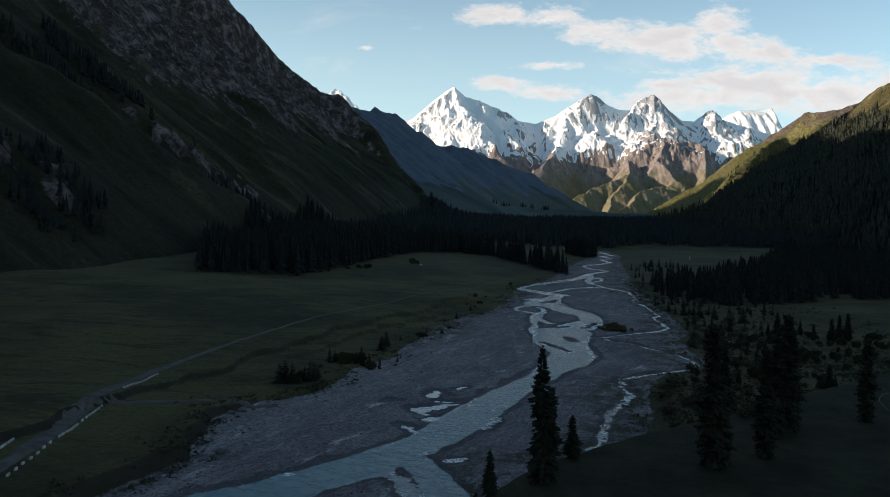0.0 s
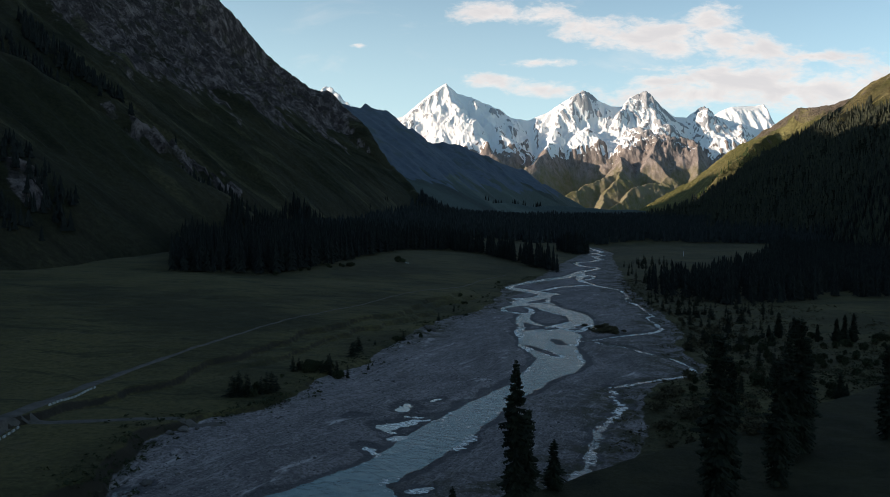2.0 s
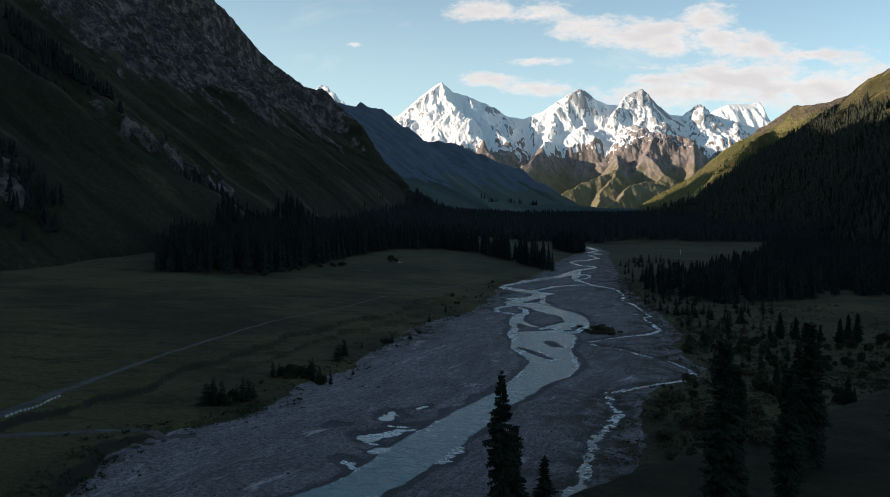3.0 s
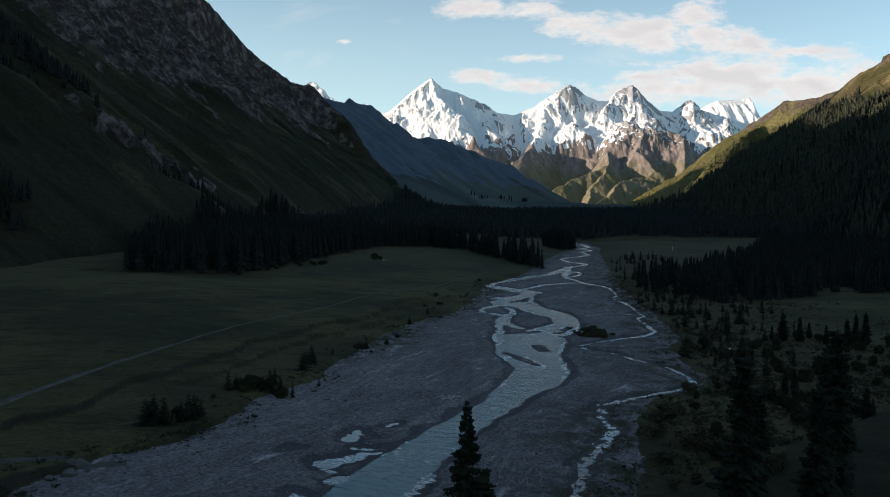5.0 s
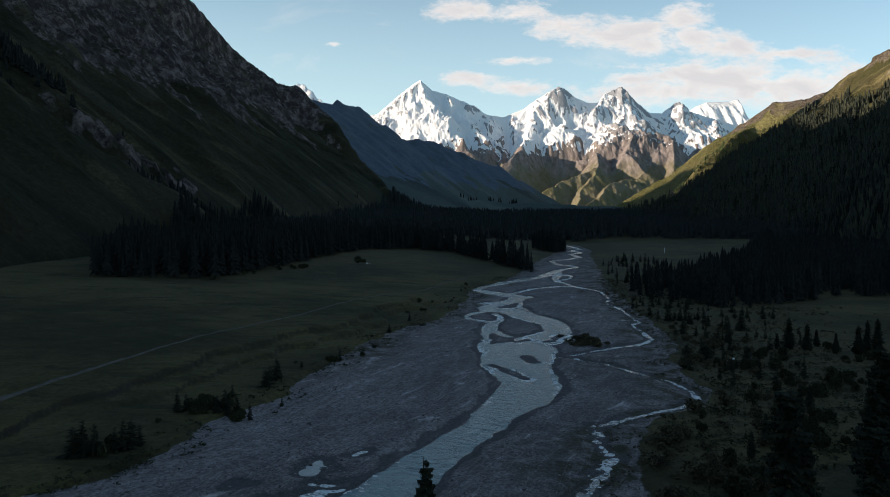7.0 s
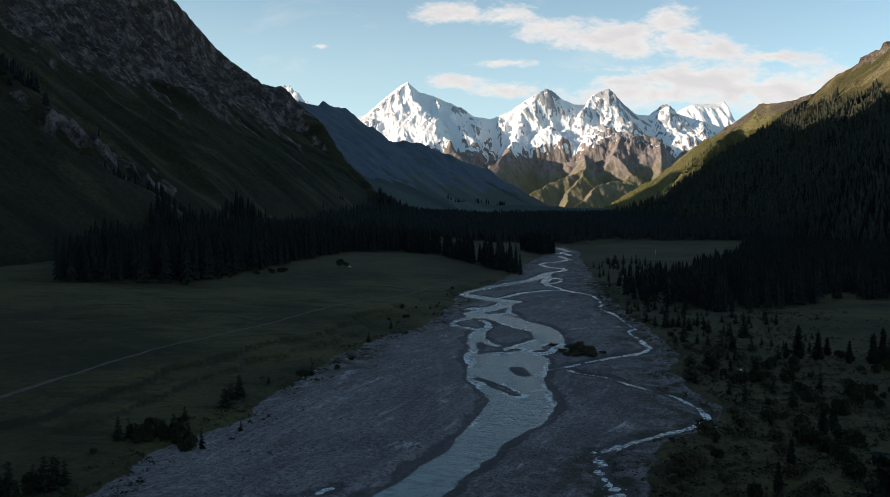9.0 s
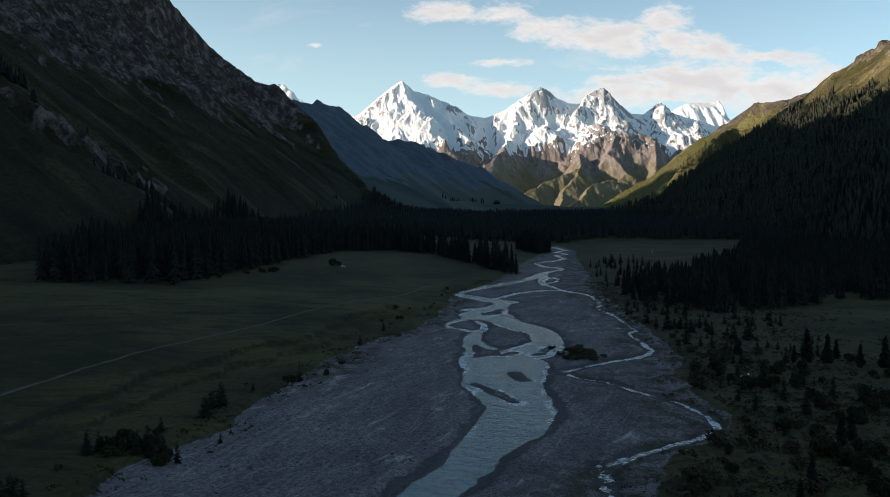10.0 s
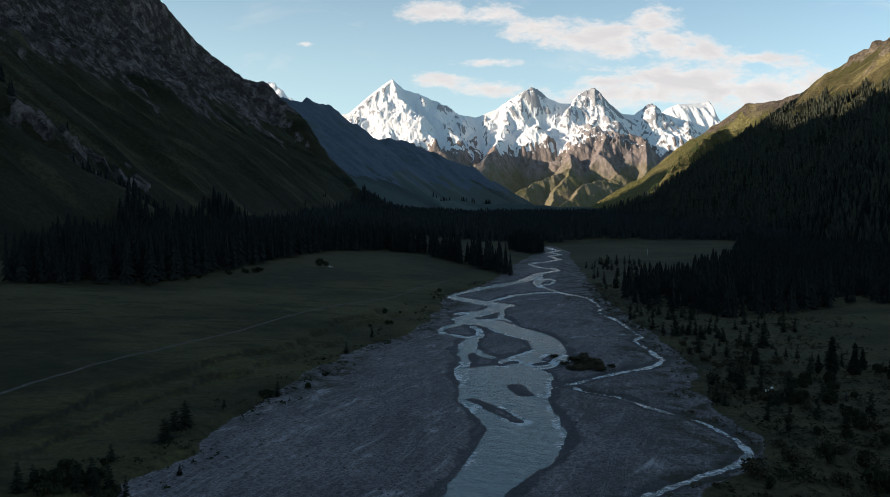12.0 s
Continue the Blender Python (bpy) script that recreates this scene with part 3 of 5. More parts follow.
    height = n.add("ShaderNodeMix", {0: edge, 2: fine, 3: n.math("ADD", grain, n.math("MULTIPLY", cell.outputs[0], -0.6))}).outputs[0]
    return color, n.ramp(share(n, "damp"), 0.3, 1.0, 0.95, 0.80), height, 0.30, DULL


def slope_look(grass, dry, rock, pale, scale, relief_depth=4.5, grit=1.0):
    def look_of(n, p):
        big, mid, fine = n.noise(p, 0.010 * scale, 5), n.noise(n.stretch(p, (1, 1, 0.45)), 0.07 * scale, 7, 0.7), n.noise(p, 0.30 * scale, 7, 0.75)
        rill = n.noise(n.stretch(p, (0.004, 0.034, 0.008)), 1.0 * scale, 3, 0.5, 0.4)
        turf = n.mix(n.ramp(big, 0.38, 0.62), grass, dry)
        turf = n.mix(n.ramp(rill, 0.54, 0.68, 0, 0.8), turf, tuple((1 + 1.2 * grit) * c for c in dry))
        turf = n.mix(n.ramp(rill, 0.46, 0.34, 0, 0.6), turf, tuple(0.4 * c for c in grass))
        turf = n.mix(n.ramp(fine, 0.36, 0.70), n.mix(0.6 * grit, turf, (0.010, 0.012, 0.007)), turf)
        # dark forest floor; the slope's shade is put into its colour too
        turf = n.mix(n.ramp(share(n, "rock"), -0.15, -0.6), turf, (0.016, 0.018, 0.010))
        crack = n.add("ShaderNodeTexVoronoi", {"Vector": n.stretch(p, (1, 1, 0.6)), "Scale": 0.11 * scale})
        facet = n.add("ShaderNodeSeparateColor", {0: crack.outputs["Color"]}).outputs[0]
        stone = n.mix(n.ramp(n.math("ADD", n.math("MULTIPLY", mid, 0.9), n.math("MULTIPLY", facet, 0.1)), 0.43, 0.70), rock, pale)
        stone = n.mix(n.ramp(n.math("ADD", share(n, "rock"), n.math("SUBTRACT", mid, 0.5)), 1.05, 1.45, 0, 0.85), stone, tuple(0.9 * c for c in pale))
        stone = n.mix(n.ramp(fine, 0.52, 0.36, 0, grit), stone, n.mix(0.8, stone, (0.008, 0.008, 0.008)))
        stone = n.mix(n.ramp(n.noise(p, 0.035 * scale, 5, 0.65), 0.52, 0.64, 0, 0.7), stone, turf)
        bare = n.math("ADD", share(n, "rock"), n.math("MULTIPLY", n.math("SUBTRACT", mid, 0.5), 1.3))
        bare = n.math("ADD", bare, n.ramp(steepness(n), 0.62, 0.42, 0.0, 0.35))
        relief = n.math("ADD", n.math("ADD", fine, n.math("MULTIPLY", mid, 2.0)), n.math("MULTIPLY", crack.outputs[0], -0.25))
        return n.mix(n.ramp(bare, 0.42, 0.60), turf, stone), 0.95, relief, relief_depth / scale, DULL
    return look_of


def snow_look(n, p):
    mid, fine = n.noise(n.stretch(p, (1, 0.6, 0.6)), 0.010, 6, 0.62, 0.4), n.noise(n.stretch(p, (1, 0.45, 0.32)), 0.060, 9, 0.74, 0.5)
    height = n.add("ShaderNodeSeparateXYZ", {0: p}).outputs[2]
    rock = n.mix(n.ramp(fine, 0.3, 0.7), (0.115, 0.096, 0.089), (0.310, 0.258, 0.236))
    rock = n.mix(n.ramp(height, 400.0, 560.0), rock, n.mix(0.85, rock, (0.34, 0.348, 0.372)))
    green = n.mix(n.ramp(mid, 0.4, 0.65), (0.135, 0.124, 0.056), (0.190, 0.164, 0.098))
    green = n.mix(n.ramp(fine, 0.42, 0.62, 0, 0.45), green, (0.22, 0.18, 0.15))
    low = n.math("ADD", height, n.math("MULTIPLY", n.math("SUBTRACT", mid, 0.5), 260.0))
    soil = n.mix(n.ramp(low, 210.0, 330.0), green, rock)
    lie = n.math("ADD", n.math("MULTIPLY", n.math("SUBTRACT", steepness(n), 0.565), 2.6), n.math("MULTIPLY", n.math("SUBTRACT", fine, 0.5), 1.9))
    lie = n.math("ADD", lie, n.math("MULTIPLY", n.math("SUBTRACT", mid, 0.5), 1.3))
    lie = n.math("ADD", lie, n.ramp(height, 270.0, 440.0, -2.4, 0.44))
    lie = n.math("SUBTRACT", lie, n.math("MULTIPLY", share(n, "rock"), 1.35))
    snow = n.ramp(lie, -0.06, 0.16)
    return n.mix(snow, soil, (0.80, 0.79, 0.79)), n.ramp(snow, 0, 1, 0.95, 0.6), n.math("ADD", n.math("MULTIPLY", fine, 0.9), mid), 3.4, DULL


def water_look(tint, gloss, waves, foam_glint):
    def look_of(n, p):
        turned = n.add("ShaderNodeMapping", {"Vector": p, "Rotation": (0, 0, 0.42)}).outputs[0]
        flow = n.stretch(turned, (0.62, 1.1, 1.0))
        big, small = n.noise(flow, 0.55, 5, 0.62, 1.2), n.noise(flow, 1.5, 6, 0.75, 0.9)
        # white flecks: froth on running water, painted sky glint on the pools
        froth_glint = n.ramp(n.math("ADD", n.math("ADD", n.noise(flow, 1.0, 7, 0.8, 1.0), n.math("MULTIPLY", share(n, "rim"), 0.27)), n.math("MULTIPLY", n.math("SUBTRACT", n.noise(p, 0.05, 3), 0.5), 0.6)), foam_glint, foam_glint + 0.06)
        color = n.mix(froth_glint, n.mix(n.ramp(big, 0.3, 0.7), tint, tuple(c * 1.3 for c in tint)), (0.60, 0.61, 0.61))
        return color, n.ramp(froth_glint, 0, 1, gloss, 0.7), n.math("ADD", n.math("MULTIPLY", big, 1.6), n.math("MULTIPLY", small, 0.5)), waves, {"IOR": 1.333, "Specular IOR Level": 0.5}
    return look_of


def plain_look(dark, light, scale, rough=0.9, deep=0.02):
    def look_of(n, p):
        a, b = n.noise(p, scale, 5, 0.65), n.noise(p, scale * 7, 4, 0.6)
        one = n.add("ShaderNodeObjectInfo").outputs["Random"]
        isle = n.add("ShaderNodeNewGeometry").outputs["Random Per Island"]
        c = n.mix(n.ramp(n.math("ADD", a, n.math("MULTIPLY", n.math("SUBTRACT", isle, 0.5), 0.5)), 0.25, 0.8), dark, light)
        c = n.mix(n.math("MULTIPLY", one, 0.35), c, dark)
        return c, rough, b, deep, DULL
    return look_of


GROUND = material("meadow_and_gravel", ground_look)
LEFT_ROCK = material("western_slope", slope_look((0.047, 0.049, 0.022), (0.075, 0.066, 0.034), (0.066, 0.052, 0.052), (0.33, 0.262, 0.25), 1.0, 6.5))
# grass and rock brighter than the west's: crest sunlight is put into them
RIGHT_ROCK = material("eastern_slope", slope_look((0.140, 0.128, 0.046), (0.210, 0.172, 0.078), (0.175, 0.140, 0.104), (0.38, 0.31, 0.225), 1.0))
# distance haze is put into these blue rock and grass colours
HAZED_ROCK = material("hazed_ridge", slope_look((0.058, 0.076, 0.074), (0.076, 0.092, 0.080), (0.072, 0.092, 0.124), (0.092, 0.112, 0.144), 0.22, 0.5, 0.3))
# base colours lifted to carry part of the ridge's sunlight
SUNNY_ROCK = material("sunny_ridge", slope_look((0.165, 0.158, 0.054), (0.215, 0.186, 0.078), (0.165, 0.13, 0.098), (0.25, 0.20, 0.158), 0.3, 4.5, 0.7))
SNOW = material("snow_and_rock", snow_look)
WATER = material("glacial_water", water_look((0.105, 0.165, 0.180), 0.09, 0.17, 0.70))
SHALLOW = material("shallow_water", water_look((0.15, 0.165, 0.17), 0.12, 0.16, 0.50))
# low threshold whitens the pools: bright reflection put into their colour
STILL = material("still_water", water_look((0.15, 0.16, 0.165), 0.03, 0.03, 0.53))
STONE = material("river_stone", plain_look((0.07, 0.064, 0.065), (0.26, 0.235, 0.235), 1.2))
DARK_STONE = material("weathered_stone", plain_look((0.035, 0.032, 0.032), (0.12, 0.108, 0.105), 1.2))
NEEDLES = material("spruce_needles", plain_look((0.009, 0.012, 0.008), (0.021, 0.025, 0.015), 0.8))
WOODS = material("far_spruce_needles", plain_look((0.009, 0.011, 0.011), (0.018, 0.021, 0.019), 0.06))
# paler needle copy for the eastern slope: haze and sun put into colour
HAZED_HILL_WOODS = material("hazed_hillside_needles", plain_look((0.028, 0.032, 0.025), (0.048, 0.052, 0.032), 0.06))
# paler, bluer needle copy: haze of the valley head put into colour
HAZED_NORTH_WOODS = material("hazed_valley_needles", plain_look((0.017, 0.021, 0.022), (0.032, 0.038, 0.038), 0.06))
# brighter needle copy: sunlight on the ridge put into colour
SUNNY_WOODS = material("sunlit_ridge_needles", plain_look((0.026, 0.040, 0.016), (0.060, 0.075, 0.028), 0.06))
BARK = material("spruce_bark", plain_look((0.030, 0.024, 0.020), (0.075, 0.060, 0.048), 2.0))
LEAVES = material("willow_leaves", plain_look((0.018, 0.024, 0.012), (0.045, 0.050, 0.025), 0.9))
TRACK = material("dirt_track", plain_look((0.050, 0.044, 0.038), (0.118, 0.102, 0.094), 0.5))
CONCRETE = material("whitewashed_concrete", plain_look((0.20, 0.20, 0.20), (0.42, 0.42, 0.41), 1.5))
WHITE = material("white_paint", plain_look((0.60, 0.60, 0.59), (0.80, 0.80, 0.79), 1.0))
SCRUB = material("dry_scrub", plain_look((0.040, 0.036, 0.022), (0.105, 0.088, 0.050), 0.7))


# ---- building blocks ----
def mesh_of(name, verts, faces, mat, smooth=False):
    me = bpy.data.meshes.new(name)
    verts, faces = np.asarray(verts, float), np.asarray(faces, int)
    k = faces.shape[1]
    me.vertices.add(len(verts))
    me.vertices.foreach_set("co", verts.ravel())
    me.loops.add(faces.size)
    me.loops.foreach_set("vertex_index", faces.ravel())
    me.polygons.add(len(faces))
    me.polygons.foreach_set("loop_start", np.arange(len(faces)) * k)
    me.polygons.foreach_set("use_smooth", np.full(len(faces), smooth))
    me.materials.append(mat)
    me.update(calc_edges=True)
    return me


def sheet(name, x, y, z, mat, keep=None, shares=None):
    """A surface over a grid of plan points; keep says which vertices stay."""
    rows, cols = x.shape
    i = np.arange(rows * cols).reshape(rows, cols)
    quads = np.stack([i[:-1, :-1], i[:-1, 1:], i[1:, 1:], i[1:, :-1]], -1).reshape(-1, 4)
    verts = np.stack([x, y, z], -1).reshape(-1, 3)
    shares = {k: v.ravel() for k, v in (shares or {}).items()}
    if keep is not None:
        quads = quads[keep.ravel()[quads].any(1)]
        used = np.zeros(len(verts), bool)
        used[quads] = True
        index = np.cumsum(used) - 1
        verts, quads = verts[used], index[quads]
        shares = {k: v[used] for k, v in shares.items()}
    me = mesh_of(name, verts, quads, mat, True)
    for k, v in shares.items():
        me.attributes.new(k, "FLOAT", "POINT").data.foreach_set("value", v.astype(np.float32))
    return new(name, me)


def field(name, shape, mat, x0, x1, nx, y0, y1, ny, floor=-30.0, warp=None):
    xs, ys = np.linspace(x0, x1, nx), np.linspace(y0, y1, ny)
    x, y = np.meshgrid(xs, ys)
    z, rock = shape(x, y)
    return sheet(name, x, y, z, mat, z > floor, {"rock": rock})


# ---- the land ----
def ground_grid():
    ys = [-3000, -1500, -700, -300, -100, 0, 40, 70]
    y = 84.0
    while y < 4900:
        ys.append(y)
        y += max(0.5, 0.0043 * y) if y < 1000 else 0.03 * y
    ys = np.array(ys)
    core = np.linspace(-1, 1, 470)
    wing = np.array([1.05, 1.15, 1.4, 1.9, 3, 5, 9, 16, 30])
    s = np.concatenate([-wing[::-1], core, wing])
    w = 0.74 * np.clip(ys, 84, None) + 30
    return s[None, :] * w[:, None] + 12, np.repeat(ys[:, None], len(s), 1)


gx, gy = ground_grid()
gz, gravel, shore = ground_shape(gx, gy)
damp = ease(3.6, 0.4, shore + 1.2 * fbm(gx / 6, gy / 9, 3)) * gravel
dry = ease(0, 8, gx - bank(RIGHT_BANK, gy)) * ease(95, 25, gx - bank(RIGHT_BANK, gy)) * ease(170, 220, gy)
# where tree shade is painted on the eastern knoll
knoll_shade = ease(-4, 8, np.interp(gx, [-20, 6, 16, 34, 57, 80, 107, 150, 260], [88, 101, 117, 132, 150, 168, 190, 215, 250]) - gy) * ease(0, 4, gx - bank(RIGHT_BANK, gy))
# far meadow lifted a little: grazing sheen put into colour as dry grass
dry = np.maximum(dry, 0.6 * ease(380, 540, gy + 20 * fbm(gx / 40, gy / 40, 3)))
scrub = ease(28, 0, bank(RIGHT_BANK, gy) - gx + 8 * fbm(gx / 20, gy / 20, 3)) * gravel
scrub = np.maximum(scrub, ease(15, 0, gx - bank(LEFT_BANK, gy) + 7 * fbm(gx / 15, gy / 25, 3)) * gravel * ease(200, 260, gy))
tagged(sheet("ground", gx, gy, gz, GROUND, None, {"gravel": gravel, "damp": damp, "scrub": scrub, "dry": dry, "knoll_shade": knoll_shade}), "dark green meadow and grey gravel river flat on the valley floor", "ground", kind="structure")
q_river, q_creek, q_pool = wet(gx, gy)
level = floor_plane(gx, gy) - 0.12 + 14 * ease(860, 1350, gy) + 6 * fbm(gx / 180, gy / 180, 3) * ease(700, 1100, gy)
inside = (gy > 80) & (gy < 1000)
tagged(sheet("river_water", gx, gy, level, WATER, inside & (q_river < 0.6), {"rim": ease(-2.2, -0.3, q_river) * ease(-0.35, 0.3, fbm(gx / 9, gy / 14, 3)) * (0.35 + 0.65 * ease(170, 240, gy))}), "milky grey-blue glacial river in braided channels over gravel", "river", kind="structure")
tagged(sheet("creek_water", gx, gy, level + 0.01, SHALLOW, inside & (q_creek < 0.5) & (q_river > 0.3)), "thin bright creek winding over the gravel flat", "creek", kind="structure")
tagged(sheet("pool_water", gx, gy, level + 0.005, STILL, inside & (q_pool < 0.5) & (q_river > 0.3)), "still shallow pools reflecting the sky beside the river", "pool", kind="structure")


def ledge(name, ob, label):
    return tagged(ob, label, "mountain", "mountains round the valley", "structure")


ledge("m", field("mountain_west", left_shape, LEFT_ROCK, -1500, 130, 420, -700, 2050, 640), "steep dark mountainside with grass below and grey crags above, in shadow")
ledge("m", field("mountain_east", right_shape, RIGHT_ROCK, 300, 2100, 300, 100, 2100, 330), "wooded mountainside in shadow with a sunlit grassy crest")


# added ridge out of view; its crest heights shape shadows on the far slopes
def shadow_ridge_shape(x, y):
    z = ranges(x, y, [[(-1560, 250, 770), (-1530, 600, 780), (-1520, 980, 775), (-1510, 1080, 800), (-1505, 1190, 925), (-1500, 1300, 925), (-1500, 1400, 855), (-1500, 1720, 705), (-1500, 1970, 705), (-1500, 2100, 845), (-1520, 2250, 890), (-1560, 2340, 820), (-1600, 2500, 500)]], 1.25)
    return z + 14 * ridged(x / 120, y / 120, 4), ease(200, 500, z)


ledge("m", field("ridge_west", shadow_ridge_shape, LEFT_ROCK, -2300, -750, 120, -300, 3100, 220), "unseen high dark ridge behind the western mountainside, added to cast shadows")
ledge("m", field("ridge_northwest", blue_shape, HAZED_ROCK, -900, 760, 330, 1650, 3200, 260), "mountain ridge in shade, tinted blue for haze, with a pale grass shelf at its foot")
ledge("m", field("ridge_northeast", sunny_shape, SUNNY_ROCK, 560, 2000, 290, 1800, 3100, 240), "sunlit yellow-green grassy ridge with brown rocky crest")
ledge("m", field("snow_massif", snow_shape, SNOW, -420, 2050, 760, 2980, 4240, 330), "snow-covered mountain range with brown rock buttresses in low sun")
ledge("m", field("snow_dome", peak_shape(DOME), SNOW, 1350, 2200, 140, 4150, 4500, 60), "broad white snow dome behind the main range")
ledge("m", field("snow_tip", peak_shape(TIP), SNOW, -900, -300, 120, 3980, 4450, 94), "small white snow peak over the dark crest")


def land_z(x, y):
    x, y = np.asarray(x, float), np.asarray(y, float)
    z = ground_z(x, y)
    for shape in (left_shape, right_shape, blue_shape, sunny_shape):
        z = np.maximum(z, shape(x, y)[0])
    return z

# ---- woods, as masses of spruces ----
def conifer_template(rng, tiers=4, spokes=8, girth=0.17):
    """A ragged cone of hanging tiers, 1 m high, with a bit of stem."""
    verts, tris = [], []
    for k in range(tiers):
        a = k / tiers
        low, top, r = 0.04 + 0.86 * a, min(1.0, 0.04 + 0.86 * a + 1.7 / tiers), girth * (1 - a) ** 0.8 + 0.015
        tip = len(verts)
        verts.append((0, 0, top))
        for s in range(spokes):
            turn = 2 * np.pi * (s + 0.5 * (k % 2)) / spokes
            rr = r * (1.15 if s % 2 else 0.62) * rng.uniform(0.8, 1.2)
            verts.append((rr * np.cos(turn), rr * np.sin(turn), low + rng.uniform(-0.03, 0.04) + (0.05 if s % 2 == 0 else 0)))
        tris += [(tip, tip + 1 + s, tip + 1 + (s + 1) % spokes) for s in range(spokes)]
    return np.array(verts), np.array(tris)


def woodland(name, x, y, size, mat, label, rng, tiers=4, spokes=7, z=None):
    z = land_z(x, y) - 0.3 if z is None else z
    v, f = conifer_template(rng, tiers, spokes, 0.17 if tiers < 6 else 0.15)
    n = len(x)
    turn = rng.uniform(0, 6.28, n)
    wide = size * rng.uniform(0.75, 1.2, n)
    c, s = np.cos(turn), np.sin(turn)
    px = x[:, None] + (v[None, :, 0] * c[:, None] - v[None, :, 1] * s[:, None]) * wide[:, None] + v[None, :, 2] * (rng.normal(0, 0.02, n) * size)[:, None]
    py = y[:, None] + (v[None, :, 0] * s[:, None] + v[None, :, 1] * c[:, None]) * wide[:, None]
    pz = z[:, None] + v[None, :, 2] * size[:, None]
    verts = np.stack([px, py, pz], -1).reshape(-1, 3)
    faces = (f[None] + (np.arange(n) * len(v))[:, None, None]).reshape(-1, 3)
    return tagged(new(name, mesh_of(name, verts, faces, mat)), label, "forest", kind="stuff")


def scatter(rng, x0, x1, y0, y1, gap, test, clump=0.0):
    n = int((x1 - x0) * (y1 - y0) / gap ** 2)
    x, y = rng.uniform(x0, x1, n), rng.uniform(y0, y1, n)
    ok = test(x, y)
    if clump:
        ok &= fbm(x / 40, y / 40, 3) > clump
    return x[ok], y[ok]


rng = np.random.RandomState(3)
EDGE_W = [(-400, 760), (-200, 640), (-152, 470), (-127, 388), (-84, 399), (-62, 452), (-40, 545), (-21, 617), (0, 650), (20, 655), (43, 648), (62, 585), (84, 518), (100, 500), (108, 520), (400, 640)]
GAPS = [(43.4, 648, 1.9), (61.5, 560, 1.9)]


def clearing(x, y):
    """Meadow behind the belt of trees at the bend of the river, and the gaps in the belt."""
    front = np.interp(x, [p[0] for p in EDGE_W], [p[1] for p in EDGE_W])
    bare_land = (x > 28 + 0.03 * (y - 650)) & (y > front + 42 + 10 * ripple(x / 15, y / 15)) & (y < 905 + 20 * ripple(x / 25, y / 25))
    for px, py, r in GAPS:
        aim = math.atan2(px - 8, py - 50)
        dx, dy = x - px, y - py
        bare_land = bare_land | ((np.abs(dx * math.cos(aim) - dy * math.sin(aim)) < r) & (np.abs(dy) < 75))
    return bare_land


def in_west(x, y):
    d = np.interp(y, FOOT_Y, FOOT_X) - x
    return (y > np.interp(x, [p[0] for p in EDGE_W], [p[1] for p in EDGE_W]) + 6 * ripple(x / 9, y / 9)) & (x < bank(LEFT_BANK, y) - 2 + 10 * ease(470, 500, y) * ease(560, 520, y)) & (d < 16 + 26 * ripple(x / 60, y / 60)) & ~clearing(x, y)


x, y = scatter(rng, -330, 150, 380, 900, 4.6, in_west)
woodland("spruce_forest_west", x, y, rng.uniform(11, 20, len(x)), WOODS, "dense dark spruce forest at the foot of the western slope", rng, 9, 9)


def in_gully(x, y):
    d, w = along(GULLY, x, y - 20)
    clump = along([(-372, 742, 0), (-340, 722, 0), (-312, 716, 0)], x, y)[0]
    return ((d < 24 + 16 * ripple(x / 25, y / 25)) | (clump < 22 + 12 * ripple(x / 14, y / 14))) & (x > -560) & (along([(-206, 772, 0), (-228, 734, 0), (-250, 708, 0), (-279, 697, 0)], x, y + 8)[0] > 17)


x, y = scatter(rng, -570, -140, 520, 790, 4.4, in_gully, -0.45)
woodland("spruce_forest_gully", x, y, rng.uniform(9, 17, len(x)), WOODS, "dark spruces filling the gully behind the grassy spur", rng)
x, y = scatter(rng, -290, -200, 395, 475, 4.6, lambda x, y: fbm(x / 16, y / 16, 2) > 0.02)
woodland("spruce_clump_slope", x, y, rng.uniform(7, 13, len(x)), WOODS, "clump of dark spruces beside a small crag on the slope", rng)
x, y = scatter(rng, -420, 40, 700, 1300, 13.0, lambda x, y: (np.interp(y, FOOT_Y, FOOT_X) - x < 28) & (np.interp(y, FOOT_Y, FOOT_X) - x > 5), 0.55)
woodland("spruce_fringe_west", x, y, rng.uniform(8, 15, len(x)), WOODS, "scattered dark spruces on the lower western slope", rng)


def in_north(x, y):
    free = (x > 130) & (x < 0.46 * y + 5) & (y < 985 + 25 * ripple(x / 60, y / 60)) | (y < 830) & (x > bank(LEFT_BANK, y) - 8)
    return (y > 690) & ~free & ~clearing(x, y) & (np.interp(y, FOOT_Y, FOOT_X) - x < 6) & (right_shape(x, y)[0] < ground_z(x, y) + 8)


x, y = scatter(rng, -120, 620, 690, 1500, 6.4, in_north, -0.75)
woodland("spruce_forest_north", x, y, rng.uniform(13, 21, len(x)), HAZED_NORTH_WOODS, "dark spruce forest across the head of the valley", rng)
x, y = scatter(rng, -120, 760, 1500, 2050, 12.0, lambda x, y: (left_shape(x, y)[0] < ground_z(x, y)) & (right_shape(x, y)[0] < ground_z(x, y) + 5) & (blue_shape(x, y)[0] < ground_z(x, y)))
woodland("spruce_forest_far", x, y, rng.uniform(13, 22, len(x)), HAZED_NORTH_WOODS, "far spruce forest on the valley floor", rng, 3, 6)
x, y = scatter(rng, 118, 168, 745, 830, 4.6, lambda x, y: np.hypot((x - 141) / 16, (y - 790) / 32) < 1 + 0.3 * ripple(x / 8, y / 8))
